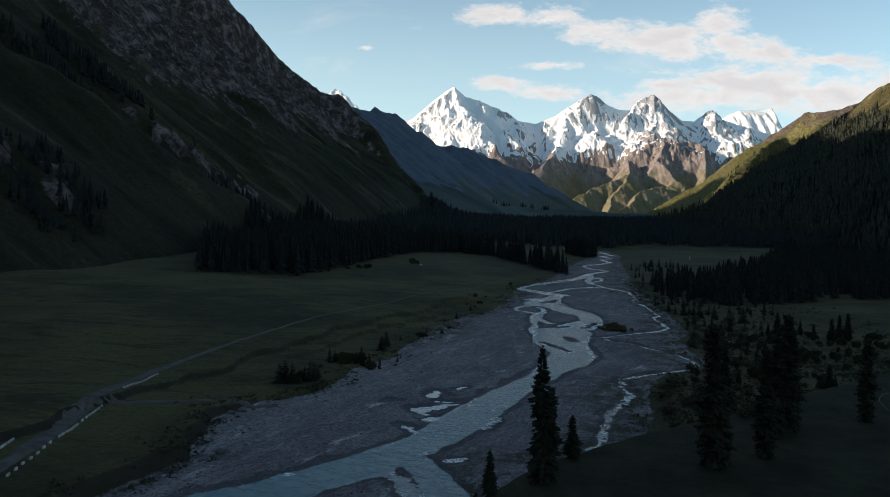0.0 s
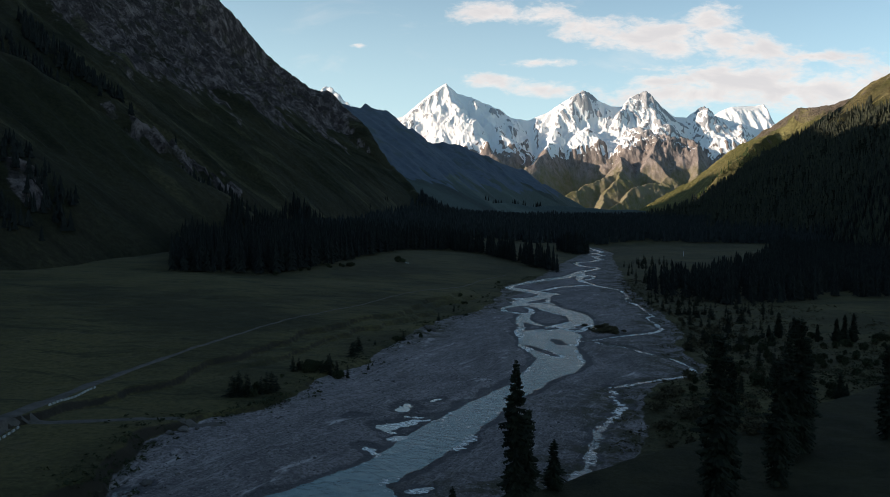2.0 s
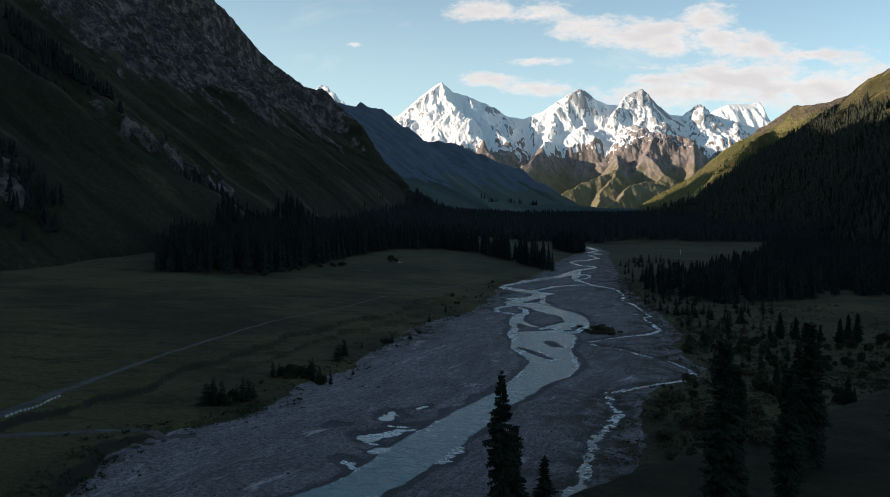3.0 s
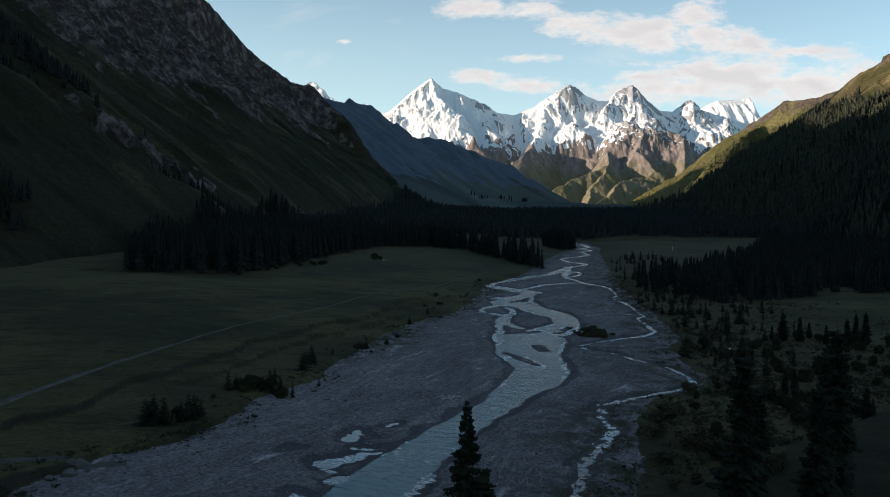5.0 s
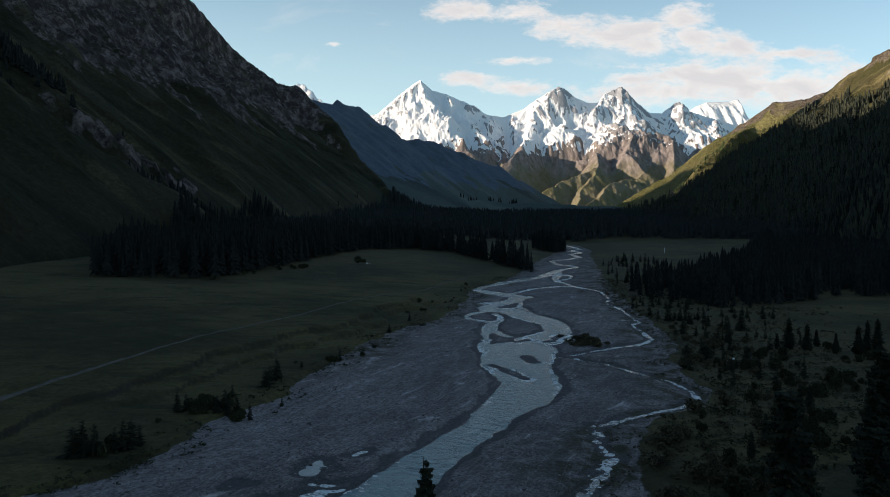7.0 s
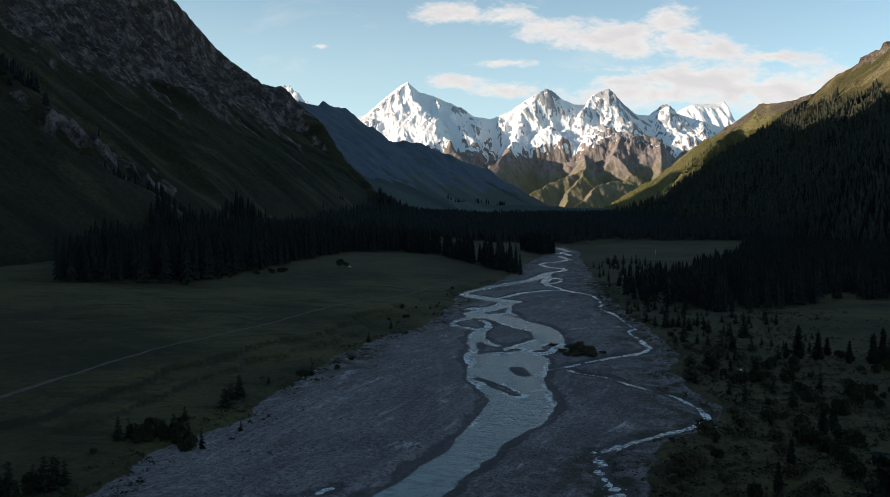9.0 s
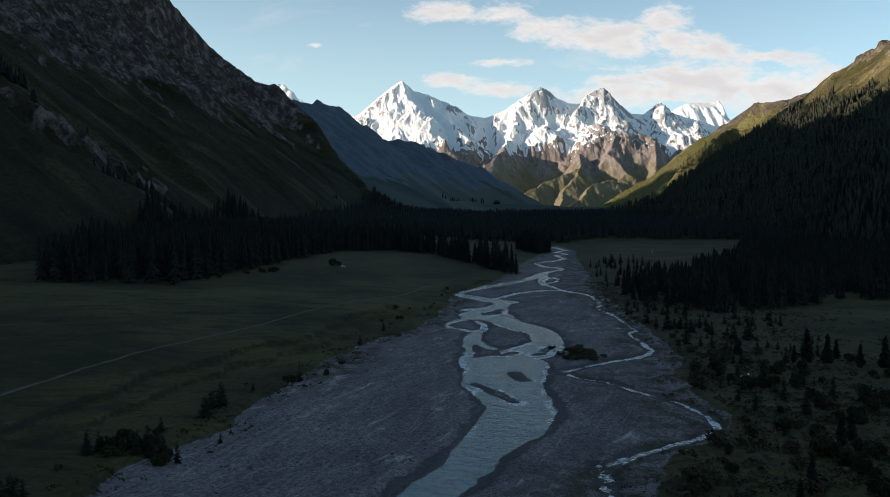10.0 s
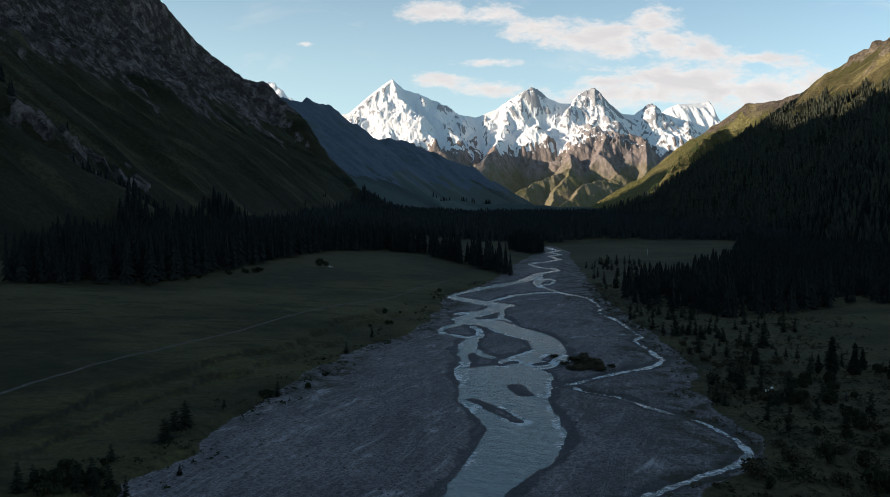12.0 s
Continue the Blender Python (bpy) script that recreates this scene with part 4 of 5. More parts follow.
woodland("spruce_clump_river", x, y, rng.uniform(13, 22, len(x)), WOODS, "clump of dark spruces at the bend of the upper river", rng, 8, 9)
EDGE_E = [(90, 480), (110, 404), (122, 372), (138, 352), (165, 368), (194, 388), (227, 388), (320, 380), (500, 300), (700, 250)]


def in_east(x, y):
    front = np.interp(x, [p[0] for p in EDGE_E], [p[1] for p in EDGE_E]) + 9 * ripple(x / 12, y / 12)
    back = np.interp(x, [100, 130, 165, 200, 260, 300, 380, 460], [420, 440, 470, 540, 620, 700, 860, 1000])
    return (y > front) & (y < back + 10 * ripple(x / 14, y / 14)) & (x > bank(RIGHT_BANK, y) + 8)


x, y = scatter(rng, 95, 620, 250, 1000, 4.8, in_east)
woodland("spruce_forest_east", x, y, rng.uniform(8, 15, len(x)), WOODS, "dense dark spruce forest on the eastern side of the river flat", rng, 8, 9)


def on_east(x, y):
    z, rock = right_shape(x, y)
    return (z > ground_z(x, y) + 4) & (rock + 0.3 * ripple(x / 40, y / 40) < 0.45) & (z < np.interp(y, [1200, 1420], [232, 205]) - 45 * fbm(x / 50, y / 50, 3))


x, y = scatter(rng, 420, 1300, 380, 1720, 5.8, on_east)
woodland("spruce_forest_slope", x, y, rng.uniform(11, 19, len(x)), HAZED_HILL_WOODS, "dark spruces covering the shaded eastern mountainside", rng, 3, 6)


def on_sunny(x, y):
    z, rock = sunny_shape(x, y)
    return (z > 85) & (z < 260) & (y < 2480) & (fbm(x / 60, y / 60, 3) > -0.15)


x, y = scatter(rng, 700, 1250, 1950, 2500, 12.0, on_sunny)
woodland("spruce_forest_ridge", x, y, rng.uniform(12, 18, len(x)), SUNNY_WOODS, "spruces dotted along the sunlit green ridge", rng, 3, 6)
x, y = scatter(rng, 90, 300, 1980, 2240, 13.0, lambda x, y: (np.abs(y - 2022 - 0.45 * (x + 27)) < 14), -0.1)
woodland("spruce_row_shelf", x, y, rng.uniform(10, 17, len(x)), WOODS, "thin row of spruces on the grass shelf under the ridge", rng, 3, 6)


# ---- single trees ----
def part(name, me, parent, label=""):
    ob = new(name, me)
    ob.parent = parent
    return tagged(ob, label)


def tube(points, radii, sides=7):
    verts, quads = [], []
    for (px, py, pz), r in zip(points, radii):
        verts += [(px + r * math.cos(2 * math.pi * k / sides), py + r * math.sin(2 * math.pi * k / sides), pz) for k in range(sides)]
    for i in range(len(points) - 1):
        quads += [(i * sides + k, i * sides + (k + 1) % sides, (i + 1) * sides + (k + 1) % sides, (i + 1) * sides + k) for k in range(sides)]
    return verts, quads


def spruce_meshes(rng, whorls, arms, twigs, slim, tiers):
    """Trunk and tiers of boughs of a spruce 1 m high: whorls of drooping boughs set with sprays."""
    bend = rng.uniform(-0.012, 0.012, 2)
    trunk = tube([(bend[0] * t * t, bend[1] * t * t, t) for t in (0, 0.05, 0.3, 0.6, 0.85, 1.0)], (0.017, 0.013, 0.010, 0.007, 0.003, 0.001))
    layers = []
    for k in range(whorls):
        if k * tiers // whorls >= len(layers):
            verts, tris = [], []
            layers.append((verts, tris))
        t = (k + 0.5) / whorls
        z0 = 0.05 + 0.93 * t
        reach = slim * ((1 - t) ** (0.34 if slim < 0.15 else 0.55) * (0.86 + 0.14 * math.sin(11 * t + bend[0] * 300)) + 0.02) * min(1, 0.6 + 3 * t)
        for a in range(max(4, int(arms * (1 - 0.5 * t)))):
            if rng.rand() < 0.08:
                continue
            turn = rng.uniform(0, 2 * math.pi)
            r = reach * (rng.uniform(0.5, 1.15) if rng.rand() < 0.88 else rng.uniform(1.15, 1.45))
            droop = r * rng.uniform(0.25, 0.85) * (1.1 - t)
            c, s = math.cos(turn), math.sin(turn)
            z = z0 + rng.uniform(-1.1, 1.1) / whorls

            def at(d, side, down):
                return (c * d - s * side, s * d + c * side, z - droop * (d / r) ** 1.6 - down + 0.12 * r * (d / r) ** 3)
            for j in range(twigs):
                d0, d1 = r * j / twigs, r * min(1.0, (j + 1.35) / twigs)
                w = (0.30 * r * (1 - 0.65 * (j + 0.5) / twigs) + 0.006) * rng.uniform(0.7, 1.3)
                n = len(verts)
                verts += [at(d0, 0, -0.004), at(d1, w, 0.35 * w), at(d1, -w, 0.35 * w), at(min(r * 1.03, d1 * 1.12), 0, -0.003), at(0.5 * (d0 + d1), 0, 0.35 * w + 0.014)]
                tris += [(n, n + 1, n + 3), (n, n + 3, n + 2), (n, n + 4, n + 3)]
    return mesh_of("trunk", trunk[0], trunk[1], BARK, True), [mesh_of("bough_tier", v, f, NEEDLES) for v, f in layers]


FINE = [spruce_meshes(np.random.RandomState(20 + k), 42, 21, 4, s, 5) for k, s in enumerate((0.088, 0.118, 0.185))]
PLAIN = [spruce_meshes(np.random.RandomState(40 + k), 20, 13, 2, s, 1) for k, s in enumerate((0.18, 0.22, 0.27))]


def spruce(x, y, height, kind, label, group, turn=0.0, wide=1.0, sink=0.15):
    ob = new("spruce_tree")
    ob.location = (x, y, float(ground_z(x, y)) - sink)
    ob.rotation_euler = (0, 0, turn)
    ob.scale = (height * wide, height * wide, height)
    part("trunk", kind[0], ob, "grey-brown bark")
    for boughs in kind[1]:
        part("bough_tier" if len(kind[1]) > 1 else "crown", boughs, ob)
    return tagged(ob, label, "tree", group)


rng = np.random.RandomState(11)
TALL = "tall dark spruce tree on the grassy eastern river bank"
# place, height, breadth and kind of the tall trees nearest the camera's way
for x, y, h, w, k in ((13.5, 102.6, 19.4, 1.15, 0), (15.0, 103.8, 13.5, 1.05, 1), (40.0, 111.3, 21.8, 1.12, 1), (42.6, 113.6, 18, 1.0, 0), (50.5, 117.5, 17.5, 1.1, 1), (60.8, 133, 21.5, 1.1, 1), (57.2, 129, 19, 1.1, 0), (63.5, 136.5, 17, 1.1, 1),
                      (79.6, 141, 16, 1.1, 1), (85, 196, 5.5, 1.0, 2), (88.5, 199, 5, 1.1, 2)):
    spruce(x, y, h, FINE[k], TALL, "tall spruces by the river", rng.uniform(0, 6.28), w)
for x, y, h in ((19.7, 114.1, 6.8), (6.2, 98.5, 6.6), (2.6, 96, 4.2), (4.3, 97.5, 4.0), (91, 177, 6.4), (94, 180, 3.4), (125.2, 254.7, 6.0), (131, 254.2, 8.0), (134, 255, 9.2), (137.3, 255.8, 9.6), (116.2, 262.3, 8.8), (119.9, 259.5, 7.6),
                (126, 266, 5), (112.8, 262, 4.6), (70, 178, 5), (64, 170, 4.4)):
    spruce(x, y, h, FINE[2], "young dark spruce tree on the eastern meadow", "young spruces on the meadow", rng.uniform(0, 6.28), rng.uniform(0.95, 1.25))
SMALL = "small dark spruce on the eastern river flat"
for x, y, h in ((83.3, 250, 4), (100.7, 316.6, 6.5), (107, 317, 5.5), (111.5, 317.5, 5), (100.3, 281.5, 4.5), (110.3, 290, 6), (118.8, 298.8, 7), (135.7, 319.4, 6.5), (139.4, 319.7, 5), (96, 289, 5.5), (90.4, 224.3, 5), (81.4, 217.3, 4.5),
                (101.7, 226.3, 5.5), (89.3, 214.2, 5.5), (104.2, 274.6, 5), (101.3, 274.5, 4.5), (98.5, 352.3, 6), (106.8, 353.2, 4.5)):
    spruce(x, y, h, PLAIN[rng.randint(3)], SMALL, "small spruces on the flat", rng.uniform(0, 6.28), rng.uniform(0.9, 1.2))
made = 0
while made < 130:
    y = rng.uniform(215, 470)
    b = float(bank(RIGHT_BANK, y))
    x = b + rng.uniform(4, 26 + 0.16 * (y - 170)) * rng.uniform(0.5, 1.15)
    front = float(np.interp(x, [p[0] for p in EDGE_E], [p[1] for p in EDGE_E]))
    if y > front + 4 or fbm(np.array(x / 18), np.array(y / 18), 2) < -0.18:
        continue
    spruce(x, y, rng.uniform(1.3, 4.6) * (1.0 if y > 240 else 0.75), PLAIN[rng.randint(3)], SMALL, "small spruces on the flat", rng.uniform(0, 6.28), rng.uniform(1.05, 1.6))
    made += 1
made = 0
while made < 60:
    y = rng.uniform(420, 640)
    x = float(bank(RIGHT_BANK, y)) + rng.uniform(4, 45)
    spruce(x, y, rng.uniform(3, 8), PLAIN[rng.randint(3)], SMALL, "small spruces on the flat", rng.uniform(0, 6.28), rng.uniform(0.85, 1.2))
    made += 1


# ---- willow scrub ----
def bush_mesh(rng, leaves, mat):
    verts, tris = [], []
    lobes = [(rng.normal(0, 0.28), rng.normal(0, 0.28), rng.uniform(0.3, 0.62), rng.uniform(0.22, 0.38)) for _ in range(7)]
    for _ in range(leaves):
        lx, ly, lz, r = lobes[rng.randint(7)]
        d = rng.normal(0, 1, 3)
        d /= np.linalg.norm(d)
        c = np.array((lx, ly, lz)) + d * r * rng.uniform(0.25, 1.2)
        c[2] = max(c[2], 0.02)
        a, b = rng.normal(0, 0.075, 3), rng.normal(0, 0.075, 3)
        n = len(verts)
        verts += [tuple(c + a), tuple(c + b), tuple(c - 0.5 * (a + b) + (0, 0, 0.05))]
        tris.append((n, n + 1, n + 2))
    return mesh_of("leaves", verts, tris, mat)


def stems_mesh(rng):
    verts, quads = [], []
    for _ in range(5):
        dx, dy = rng.normal(0, 0.25, 2)
        v, f = tube([(0.03 * dx, 0.03 * dy, -0.1), (0.4 * dx, 0.4 * dy, 0.3), (dx, dy, 0.62)], (0.025, 0.018, 0.008), 5)
        quads += [tuple(i + len(verts) for i in q) for q in f]
        verts += v
    return mesh_of("stems", verts, quads, BARK, True)


BUSHES = [(bush_mesh(np.random.RandomState(60 + k), 900, LEAVES), stems_mesh(np.random.RandomState(70 + k))) for k in range(3)]
DRY = [(bush_mesh(np.random.RandomState(80 + k), 420, SCRUB), stems_mesh(np.random.RandomState(90 + k))) for k in range(3)]


def bush(x, y, height, wide, kind, label, group):
    ob = new("bush")
    ob.location = (x, y, float(ground_z(x, y)) - 0.05)
    ob.rotation_euler = (0, 0, rng.uniform(0, 6.28))
    ob.scale = (height * wide, height * wide, height)
    part("leaves", kind[0], ob)
    part("stems", kind[1], ob, "thin brown stems")
    return tagged(ob, label, "bush", group)


DARK = "dark leafy bush on the meadow edge by the gravel"
for x, y, h in ((-33.2, 166.4, 2.6), (-31.8, 163.4, 2.0), (-26.8, 190.0, 2.6), (-25.4, 187.5, 2.4), (-23.6, 190.5, 2.2), (-18.3, 188.2, 2.4), (-26, 195, 2.2), (-23.5, 198.5, 2.0), (-27.6, 193, 1.6), (-32.5, 178, 1.2), (-30.5, 183, 1.4), (-21.8, 190.4, 2.2)):
    for k in range(3 if h > 2 else 1):
        bush(x + rng.normal(0, 0.7), y + 2.5 + rng.normal(0, 1.0), h * rng.uniform(0.55, 1.0), rng.uniform(0.6, 0.95), BUSHES[rng.randint(3)], DARK, "bushes along the western bank")
for x, y, h in ((-6.8, 239.4, 2.2), (1.6, 260.5, 1.8), (0.3, 249, 1.5), (13.4, 343.5, 2.2), (16, 330, 2), (20, 346, 1.8), (9, 322, 1.3), (24, 352, 1.5), (27, 371, 1.6), (33, 402, 1.8), (38, 425, 2.0), (-21, 509, 5), (-18.5, 512, 3.5), (-78.7, 401, 3.5), (-46.7, 464, 3.5), (-52, 460, 3), (-60, 455, 2.2), (-70, 425, 2), (-66, 432, 2.6), (-58, 448, 1.8)):
    for k in range(2 if h > 1.9 else 1):
        bush(x + rng.normal(0, 0.8), y + rng.normal(0, 1.2), h * rng.uniform(0.5, 0.95), rng.uniform(0.7, 1.0), BUSHES[rng.randint(3)], DARK, "bushes along the western bank")
for x, y, h in ((-36.4, 164.6, 4.4), (-35.6, 166, 5.2), (-34.9, 164.4, 4.8), (-34.0, 165.8, 4.4), (-33.2, 164.6, 3.6), (-31.2, 166.4, 3.8), (-30.2, 167, 4.8), (-29.5, 168.2, 4.4), (-28.7, 169.4, 3.4), (-28.9, 188.0, 4.0), (-27.8, 189.4, 3.2), (-22.3, 188.6, 3.2), (-21.2, 190, 3.8), (-20.3, 188.8, 4.0), (-19.2, 190.4, 3.4), (-17.5, 210.5, 3.8), (-16.8, 219, 4.4), (-17.9, 217, 3.4), (-5.6, 241.2, 3.2), (4.8, 286, 3.2), (10.7, 306, 3.2), (-16.2, 187.4, 3.4), (-22, 199, 2.6), (-13.4, 231, 1.6), (-12.2, 196, 1.8)):
    spruce(x, y + (2.5 if y < 200 else 0), h, PLAIN[rng.randint(3)], "small dark spruce at the western meadow edge", "small spruces on the western bank", rng.uniform(0, 6.28), rng.uniform(1.1, 1.6))
for k in range(32):
    bush(62.8 + rng.normal(0, 2.4), 274 + rng.normal(0, 4.2), rng.uniform(0.9, 1.9), 1.5, DRY[rng.randint(3)], "low brownish willow bush on the gravel bar", "willows on the gravel bar")
for k in range(85):
    y = 142 + 170 * rng.uniform(0, 1) ** 1.15
    x = float(bank(RIGHT_BANK, y)) + rng.uniform(2.5, 24)
    bush(x, y, rng.uniform(0.8, 2.3), rng.uniform(1.0, 1.5), DRY[rng.randint(3)], "low dry scrub bush on the eastern bank", "scrub on the eastern bank")
made = 0
while made < 95:
    y = rng.uniform(150, 262)
    x = float(bank(RIGHT_BANK, y)) + rng.uniform(8, 70)
    brow = float(np.interp(x, [34, 57, 80, 107, 150], [132, 150, 168, 190, 215]))
    if y < brow + 3 or fbm(np.array(x / 16), np.array(y / 16), 2) < -0.12:
        continue
    bush(x, y, rng.uniform(1.4, 3.2), rng.uniform(0.55, 0.95), BUSHES[rng.randint(3)], "dark round willow bush on the eastern flat", "willows on the eastern flat")
    made += 1


# ---- the track over the western meadow ----
def strip(name, line, half, mat, up, label, category, far=1.0):
    pts = []
    for (ax, ay), (bx, by) in zip(line, line[1:]):
        n = max(2, int(math.hypot(bx - ax, by - ay) / 1.2))
        pts += [(ax + (bx - ax) * k / n, ay + (by - ay) * k / n) for k in range(n)]
    pts = np.array(pts + [line[-1]])
    for _ in range(14):
        pts[1:-1] = 0.25 * pts[:-2] + 0.5 * pts[1:-1] + 0.25 * pts[2:]
    way = np.gradient(pts, axis=0)
    way /= np.linalg.norm(way, axis=1)[:, None]
    side = np.stack([way[:, 1], -way[:, 0]], 1)
    cols = np.linspace(-1, 1, 7)
    wide = half * np.interp(pts[:, 1], [140, 230], [1.0, far]) * (1 + 0.30 * fbm(pts[:, 0] / 5, pts[:, 1] / 5, 3))
    x = pts[:, 0][:, None] + side[:, 0][:, None] * cols * wide[:, None]
    y = pts[:, 1][:, None] + side[:, 1][:, None] * cols * wide[:, None]
    z = ground_z(x, y) + up * (1 - np.abs(cols) ** 4 * 1.6)
    return tagged(sheet(name, x, y, z, mat), label, category, kind="structure")


ROAD = [(-62, 60), (-61, 98), (-61.5, 112), (-64, 135), (-65.7, 160), (-64.5, 174), (-60, 192), (-52.5, 212), (-45.5, 238), (-35.5, 268), (-25, 293), (-12, 327), (7, 366), (30, 440), (46, 478)]
strip("road", ROAD, 1.7, TRACK, 0.14, "pale grey dirt road running along the western meadow", "road", 0.24)
strip("side_track", [(-63, 139), (-55, 142.4), (-45, 147.5), (-33, 150)], 1.35, TRACK, 0.10, "faint dirt track from the road to the river", "track")


strip("footpath", [(112.1, 172.7), (99.3, 166.9), (94.8, 162.6), (91.3, 157.7), (88.6, 151.0), (88.4, 148.4)], 0.14, TRACK, 0.06, "narrow pale footpath over the grassy knoll", "path")


def block_mesh(length, height, depth):
    bm = bmesh.new()
    bmesh.ops.create_cube(bm, size=1.0)
    for v in bm.verts:
        v.co = Vector((v.co.x * length, v.co.y * depth * (0.75 if v.co.z > 0 else 1.0), (v.co.z + 0.5) * height))
    bmesh.ops.bevel(bm, geom=bm.edges[:], offset=0.035, segments=1, affect="EDGES")
    me = bpy.data.meshes.new("concrete_block")
    bm.to_mesh(me)
    bm.free()
    me.materials.append(CONCRETE)
    return me


LONG, SHORT = block_mesh(2.3, 0.42, 0.30), block_mesh(0.8, 0.42, 0.30)


def barrier(a, b, me, step, label):
    ob = new("roadside_barrier")
    ob.location = (*a, float(ground_z(*a)))
    n = max(1, int(math.hypot(b[0] - a[0], b[1] - a[1]) / step))
    turn = math.atan2(b[1] - a[1], b[0] - a[0])
    for k in range(n):
        t = (k + 0.5) / n
        x, y = a[0] + (b[0] - a[0]) * t, a[1] + (b[1] - a[1]) * t
        p = part("concrete_block", me, ob)
        p.location = (x - a[0] + rng.uniform(-0.06, 0.06), y - a[1], float(ground_z(x, y)) - ob.location.z - 0.06)
        p.rotation_euler = (0, 0, turn + rng.uniform(-0.05, 0.05))
    return tagged(ob, label, "barrier", "barriers beside the road")


barrier((-57.9, 98.5), (-59.7, 114.8), SHORT, 2.2, "row of spaced whitewashed concrete blocks beside the road")
barrier((-59.9, 116.5), (-60.6, 124.5), LONG, 2.35, "low whitewashed concrete wall beside the road")
barrier((-60.7, 125.5), (-61.9, 136.5), SHORT, 1.5, "row of spaced whitewashed concrete blocks beside the road")
barrier((-62.6, 146.5), (-62.9, 165.2), SHORT, 1.25, "row of spaced whitewashed concrete blocks beside the road")
barrier((-65.2, 110), (-66.0, 115.2), LONG, 2.6, "low whitewashed concrete wall across the road")


# ---- stones on the gravel flat ----
def stone_template(rng, detail=1):
    bm = bmesh.new()
    bmesh.ops.create_icosphere(bm, subdivisions=detail, radius=0.5)
    v = np.array([tuple(p.co) for p in bm.verts])
    f = np.array([[p.index for p in q.verts] for q in bm.faces])
    bm.free()
    lump = 1 + 0.28 * ripple(v[:, 0] * 2.1 + rng.uniform(0, 50), v[:, 1] * 2.1 + v[:, 2] * 1.7) + 0.12 * ripple(v[:, 2] * 5 + rng.uniform(0, 50), v[:, 0] * 5 - v[:, 1] * 4)
    return v * lump[:, None], f


v, f = stone_template(rng)
n = 30000
y = 100 + 330 * rng.uniform(0, 1, n) ** 1.6
x = bank(LEFT_BANK, y) + (bank(RIGHT_BANK, y) - bank(LEFT_BANK, y)) * rng.uniform(0.01, 0.99, n)
z, g, q = ground_shape(x, y)
ok = (q > 0.1) & (g > 0.7) & (fbm(x / 12, y / 20, 3) + rng.uniform(-0.5, 0.8, n) > 0.1)
x, y, z, q = x[ok], y[ok], z[ok], q[ok]
n = len(x)
size = 0.12 + 0.34 * rng.uniform(0, 1, n) ** 3.5 + 0.45 * (rng.uniform(0, 1, n) > 0.992)
turn = rng.uniform(0, 6.28, n)
c, s = np.cos(turn) * size, np.sin(turn) * size
verts = np.stack([x[:, None] + v[None, :, 0] * c[:, None] - v[None, :, 1] * s[:, None], y[:, None] + v[None, :, 0] * s[:, None] + v[None, :, 1] * c[:, None],
                  z[:, None] + (v[None, :, 2] * 0.5 + 0.08) * size[:, None]], -1).reshape(-1, 3)
faces = (f[None] + (np.arange(n) * len(v))[:, None, None]).reshape(-1, 3)
tagged(new("river_stones", mesh_of("river_stones", verts, faces, STONE)), "grey rounded stones strewn over the gravel flat", "stones", kind="stuff")


def boulder(x, y, size, mat, label, group):
    v, f = stone_template(rng, 3)
    me = mesh_of("boulder", v * np.array([1.2, 0.9, 0.8]) * size + np.array([0, 0, 0.22 * size]), f, mat)
    ob = new("boulder", me)
    ob.location = (x, y, float(ground_z(x, y)))
    ob.rotation_euler = (0, 0, rng.uniform(0, 6.28))
    return tagged(ob, label, "boulder", group)


for x, y, s in ((-40.5, 143, 1.1), (-38.8, 145, 1.5), (-37.2, 147, 0.9), (-41.3, 138, 0.8), (2.2, 263.5, 2.6), (0.8, 265, 1.6), (3.5, 261, 1.5), (-36, 121, 1.4)):
    boulder(x, y, s, DARK_STONE, "dark grey boulder at the edge of the gravel", "boulders on the bank")
for x, y, s in ((91, 242.3, 0.7), (92, 245.3, 0.8), (94.5, 248, 0.6), (-72, 116, 0.9), (-74, 112, 0.7), (-16.2, 508, 0.9), (-14.8, 507, 0.6)):
    boulder(x, y, s, WHITE, "small pale boulder lying in the grass", "pale boulders in the grass")
pole = new("marker_pole", mesh_of("marker_pole", *tube([(0, 0, -0.3), (0, 0, 4.2), (0.25, 0, 5.0)], (0.16, 0.14, 0.06), 8), WHITE, True))
pole.location = (244, 751, float(ground_z(244, 751)))
tagged(pole, "slender white marker pole standing in the far meadow", "pole")


# ---- low undergrowth on the eastern flat and along the western shore ----
def undergrowth(name, x, y, size, mat, label):
    n, k = len(x), 9
    ang, rad, up = rng.uniform(0, 6.28, (n, k)), rng.uniform(0.1, 0.6, (n, k)), rng.uniform(0.15, 0.8, (n, k))
    mid = np.stack([np.cos(ang) * rad, np.sin(ang) * rad, up * (1 - 0.7 * rad)], -1)[:, :, None, :]
    tri = mid + rng.normal(0, 0.20, (n, k, 3, 3))
    tri[..., 2] = np.maximum(tri[..., 2], -0.05)
    base = np.stack([x, y, ground_z(x, y)], -1)
    verts = (base[:, None, None, :] + tri * size[:, None, None, None] * np.array([1.25, 1.25, 0.85])).reshape(-1, 3)
    me = mesh_of(name, verts, np.arange(len(verts)).reshape(-1, 3), mat)
    return tagged(new(name, me), label, "undergrowth", kind="stuff")


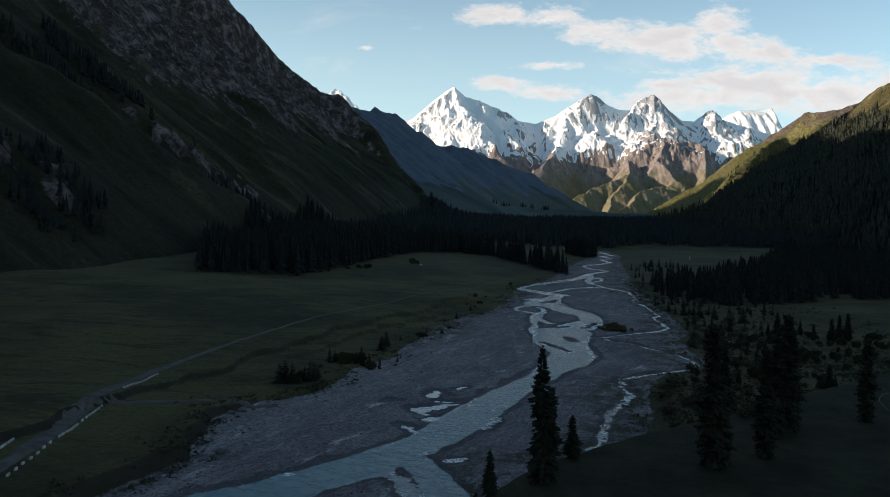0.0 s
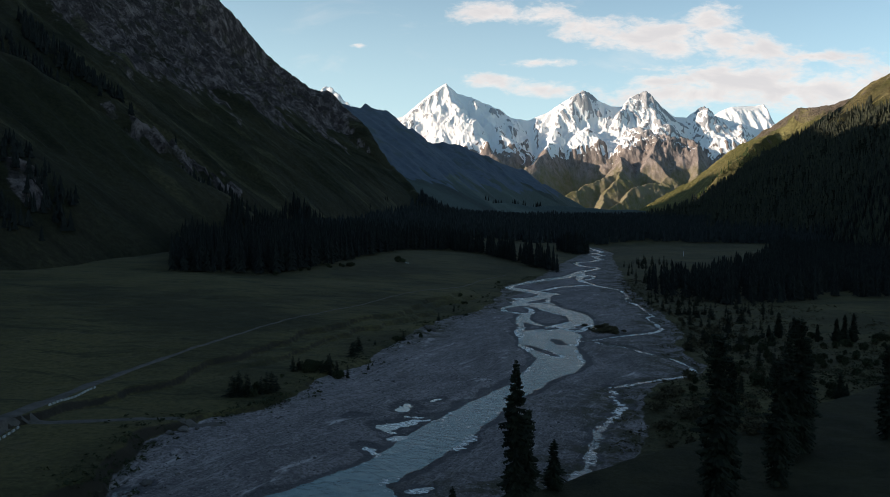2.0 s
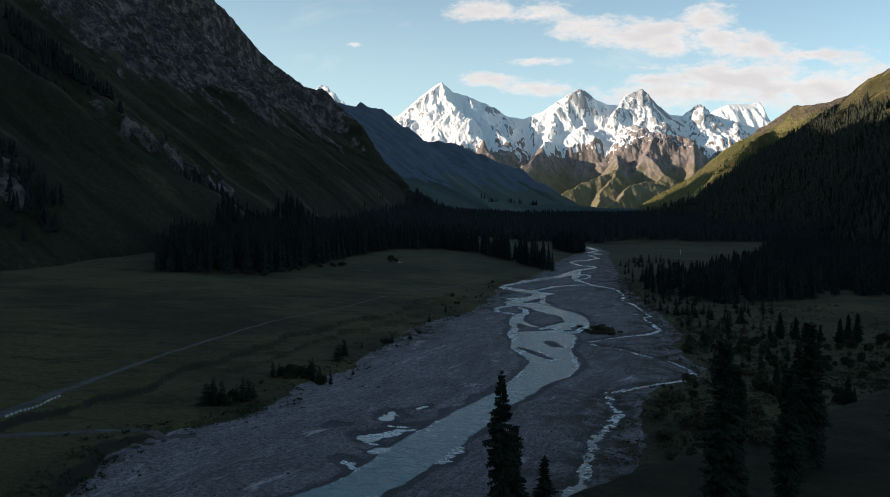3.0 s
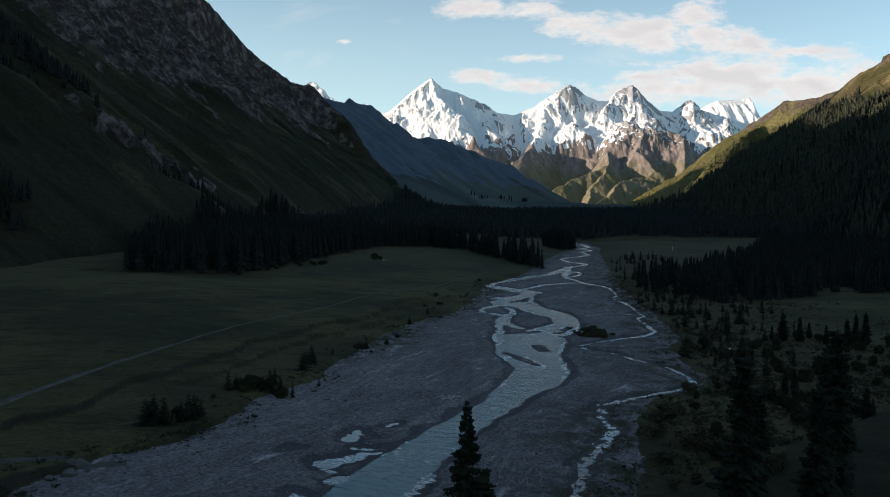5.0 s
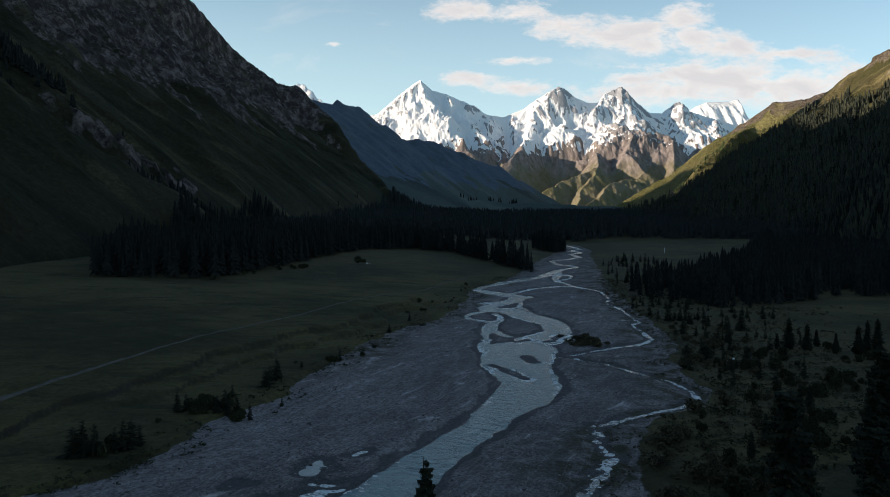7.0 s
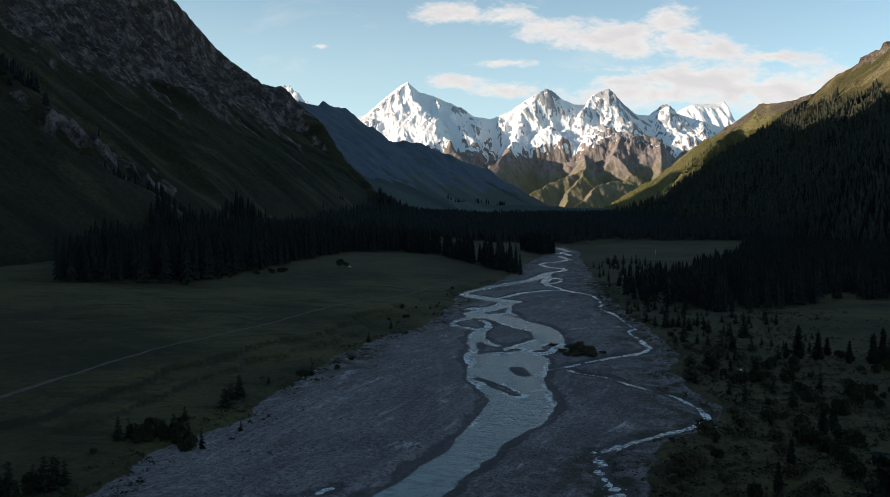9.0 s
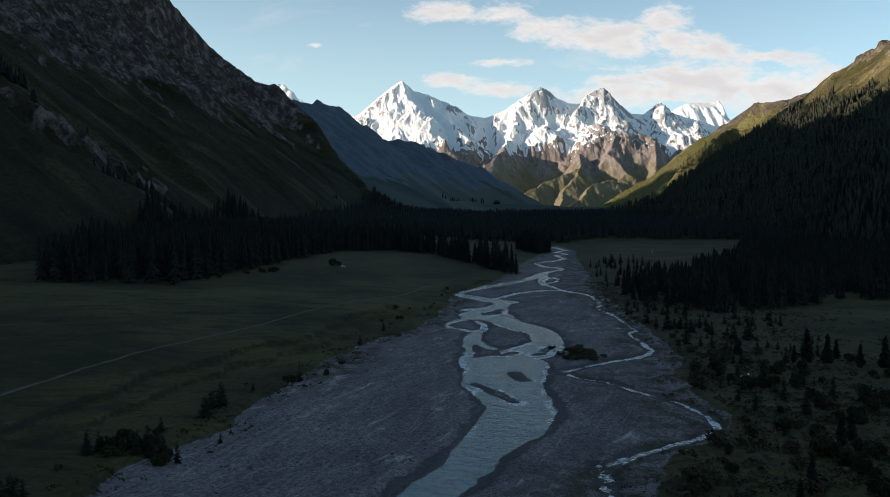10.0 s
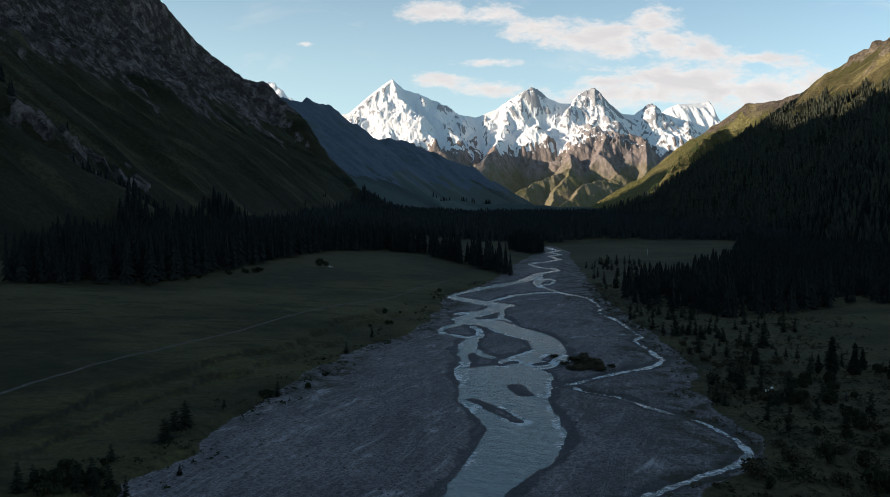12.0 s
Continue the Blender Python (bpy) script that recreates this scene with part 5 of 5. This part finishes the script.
n = 16000
y = rng.uniform(140, 480, n)
reach = rng.uniform(-0.06, 1, n)
x = bank(RIGHT_BANK, y) + reach * np.interp(y, [140, 300, 480], [75, 95, 70])
g = ground_shape(x, y)
brow_y = np.interp(x, [-20, 6, 16, 34, 57, 80, 107, 150, 260], [88, 101, 117, 132, 150, 168, 190, 215, 250])
ok = (g[2] > 1.0) & (y > brow_y + 2) & (fbm(x / 14, y / 18, 3) + rng.uniform(-0.45, 0.45, n) > 0.05 + 0.5 * np.maximum(reach, 0) ** 2 * ease(200, 300, y))
x, y = x[ok], y[ok]
undergrowth("undergrowth_east", x, y, 0.35 + 1.0 * rng.uniform(0, 1, len(x)) ** 2, SCRUB, "low brown scrub scattered over the eastern river flat")
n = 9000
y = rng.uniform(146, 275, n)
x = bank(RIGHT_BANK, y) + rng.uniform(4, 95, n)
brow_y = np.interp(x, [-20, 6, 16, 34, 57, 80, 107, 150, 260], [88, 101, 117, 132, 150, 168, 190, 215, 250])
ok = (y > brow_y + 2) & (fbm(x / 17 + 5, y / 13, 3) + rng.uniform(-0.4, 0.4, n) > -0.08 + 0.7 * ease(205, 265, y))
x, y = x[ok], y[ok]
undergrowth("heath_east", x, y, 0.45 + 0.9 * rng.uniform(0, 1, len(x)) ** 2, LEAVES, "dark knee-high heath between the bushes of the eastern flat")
n = 2200
y = rng.uniform(100, 480, n)
x = bank(LEFT_BANK, y) + rng.normal(-1.0, 4.0, n)
g = ground_shape(x, y)
ok = (g[2] > 1.5) & (fbm(x / 9, y / 14, 3) + rng.uniform(-0.4, 0.4, n) > 0.12)
x, y = x[ok], y[ok]
y2 = rng.uniform(92, 170, 700)
x2 = bank(LEFT_BANK, y2) + rng.normal(-1.2, 1.5, 700)
ok = fbm(x2 / 5, y2 / 5, 3) > -0.1
x, y = np.concatenate([x, x2[ok]]), np.concatenate([y, y2[ok]])
undergrowth("undergrowth_west", x, y, 0.3 + 0.8 * rng.uniform(0, 1, len(x)) ** 2, LEAVES, "dark low scrub along the western edge of the gravel")
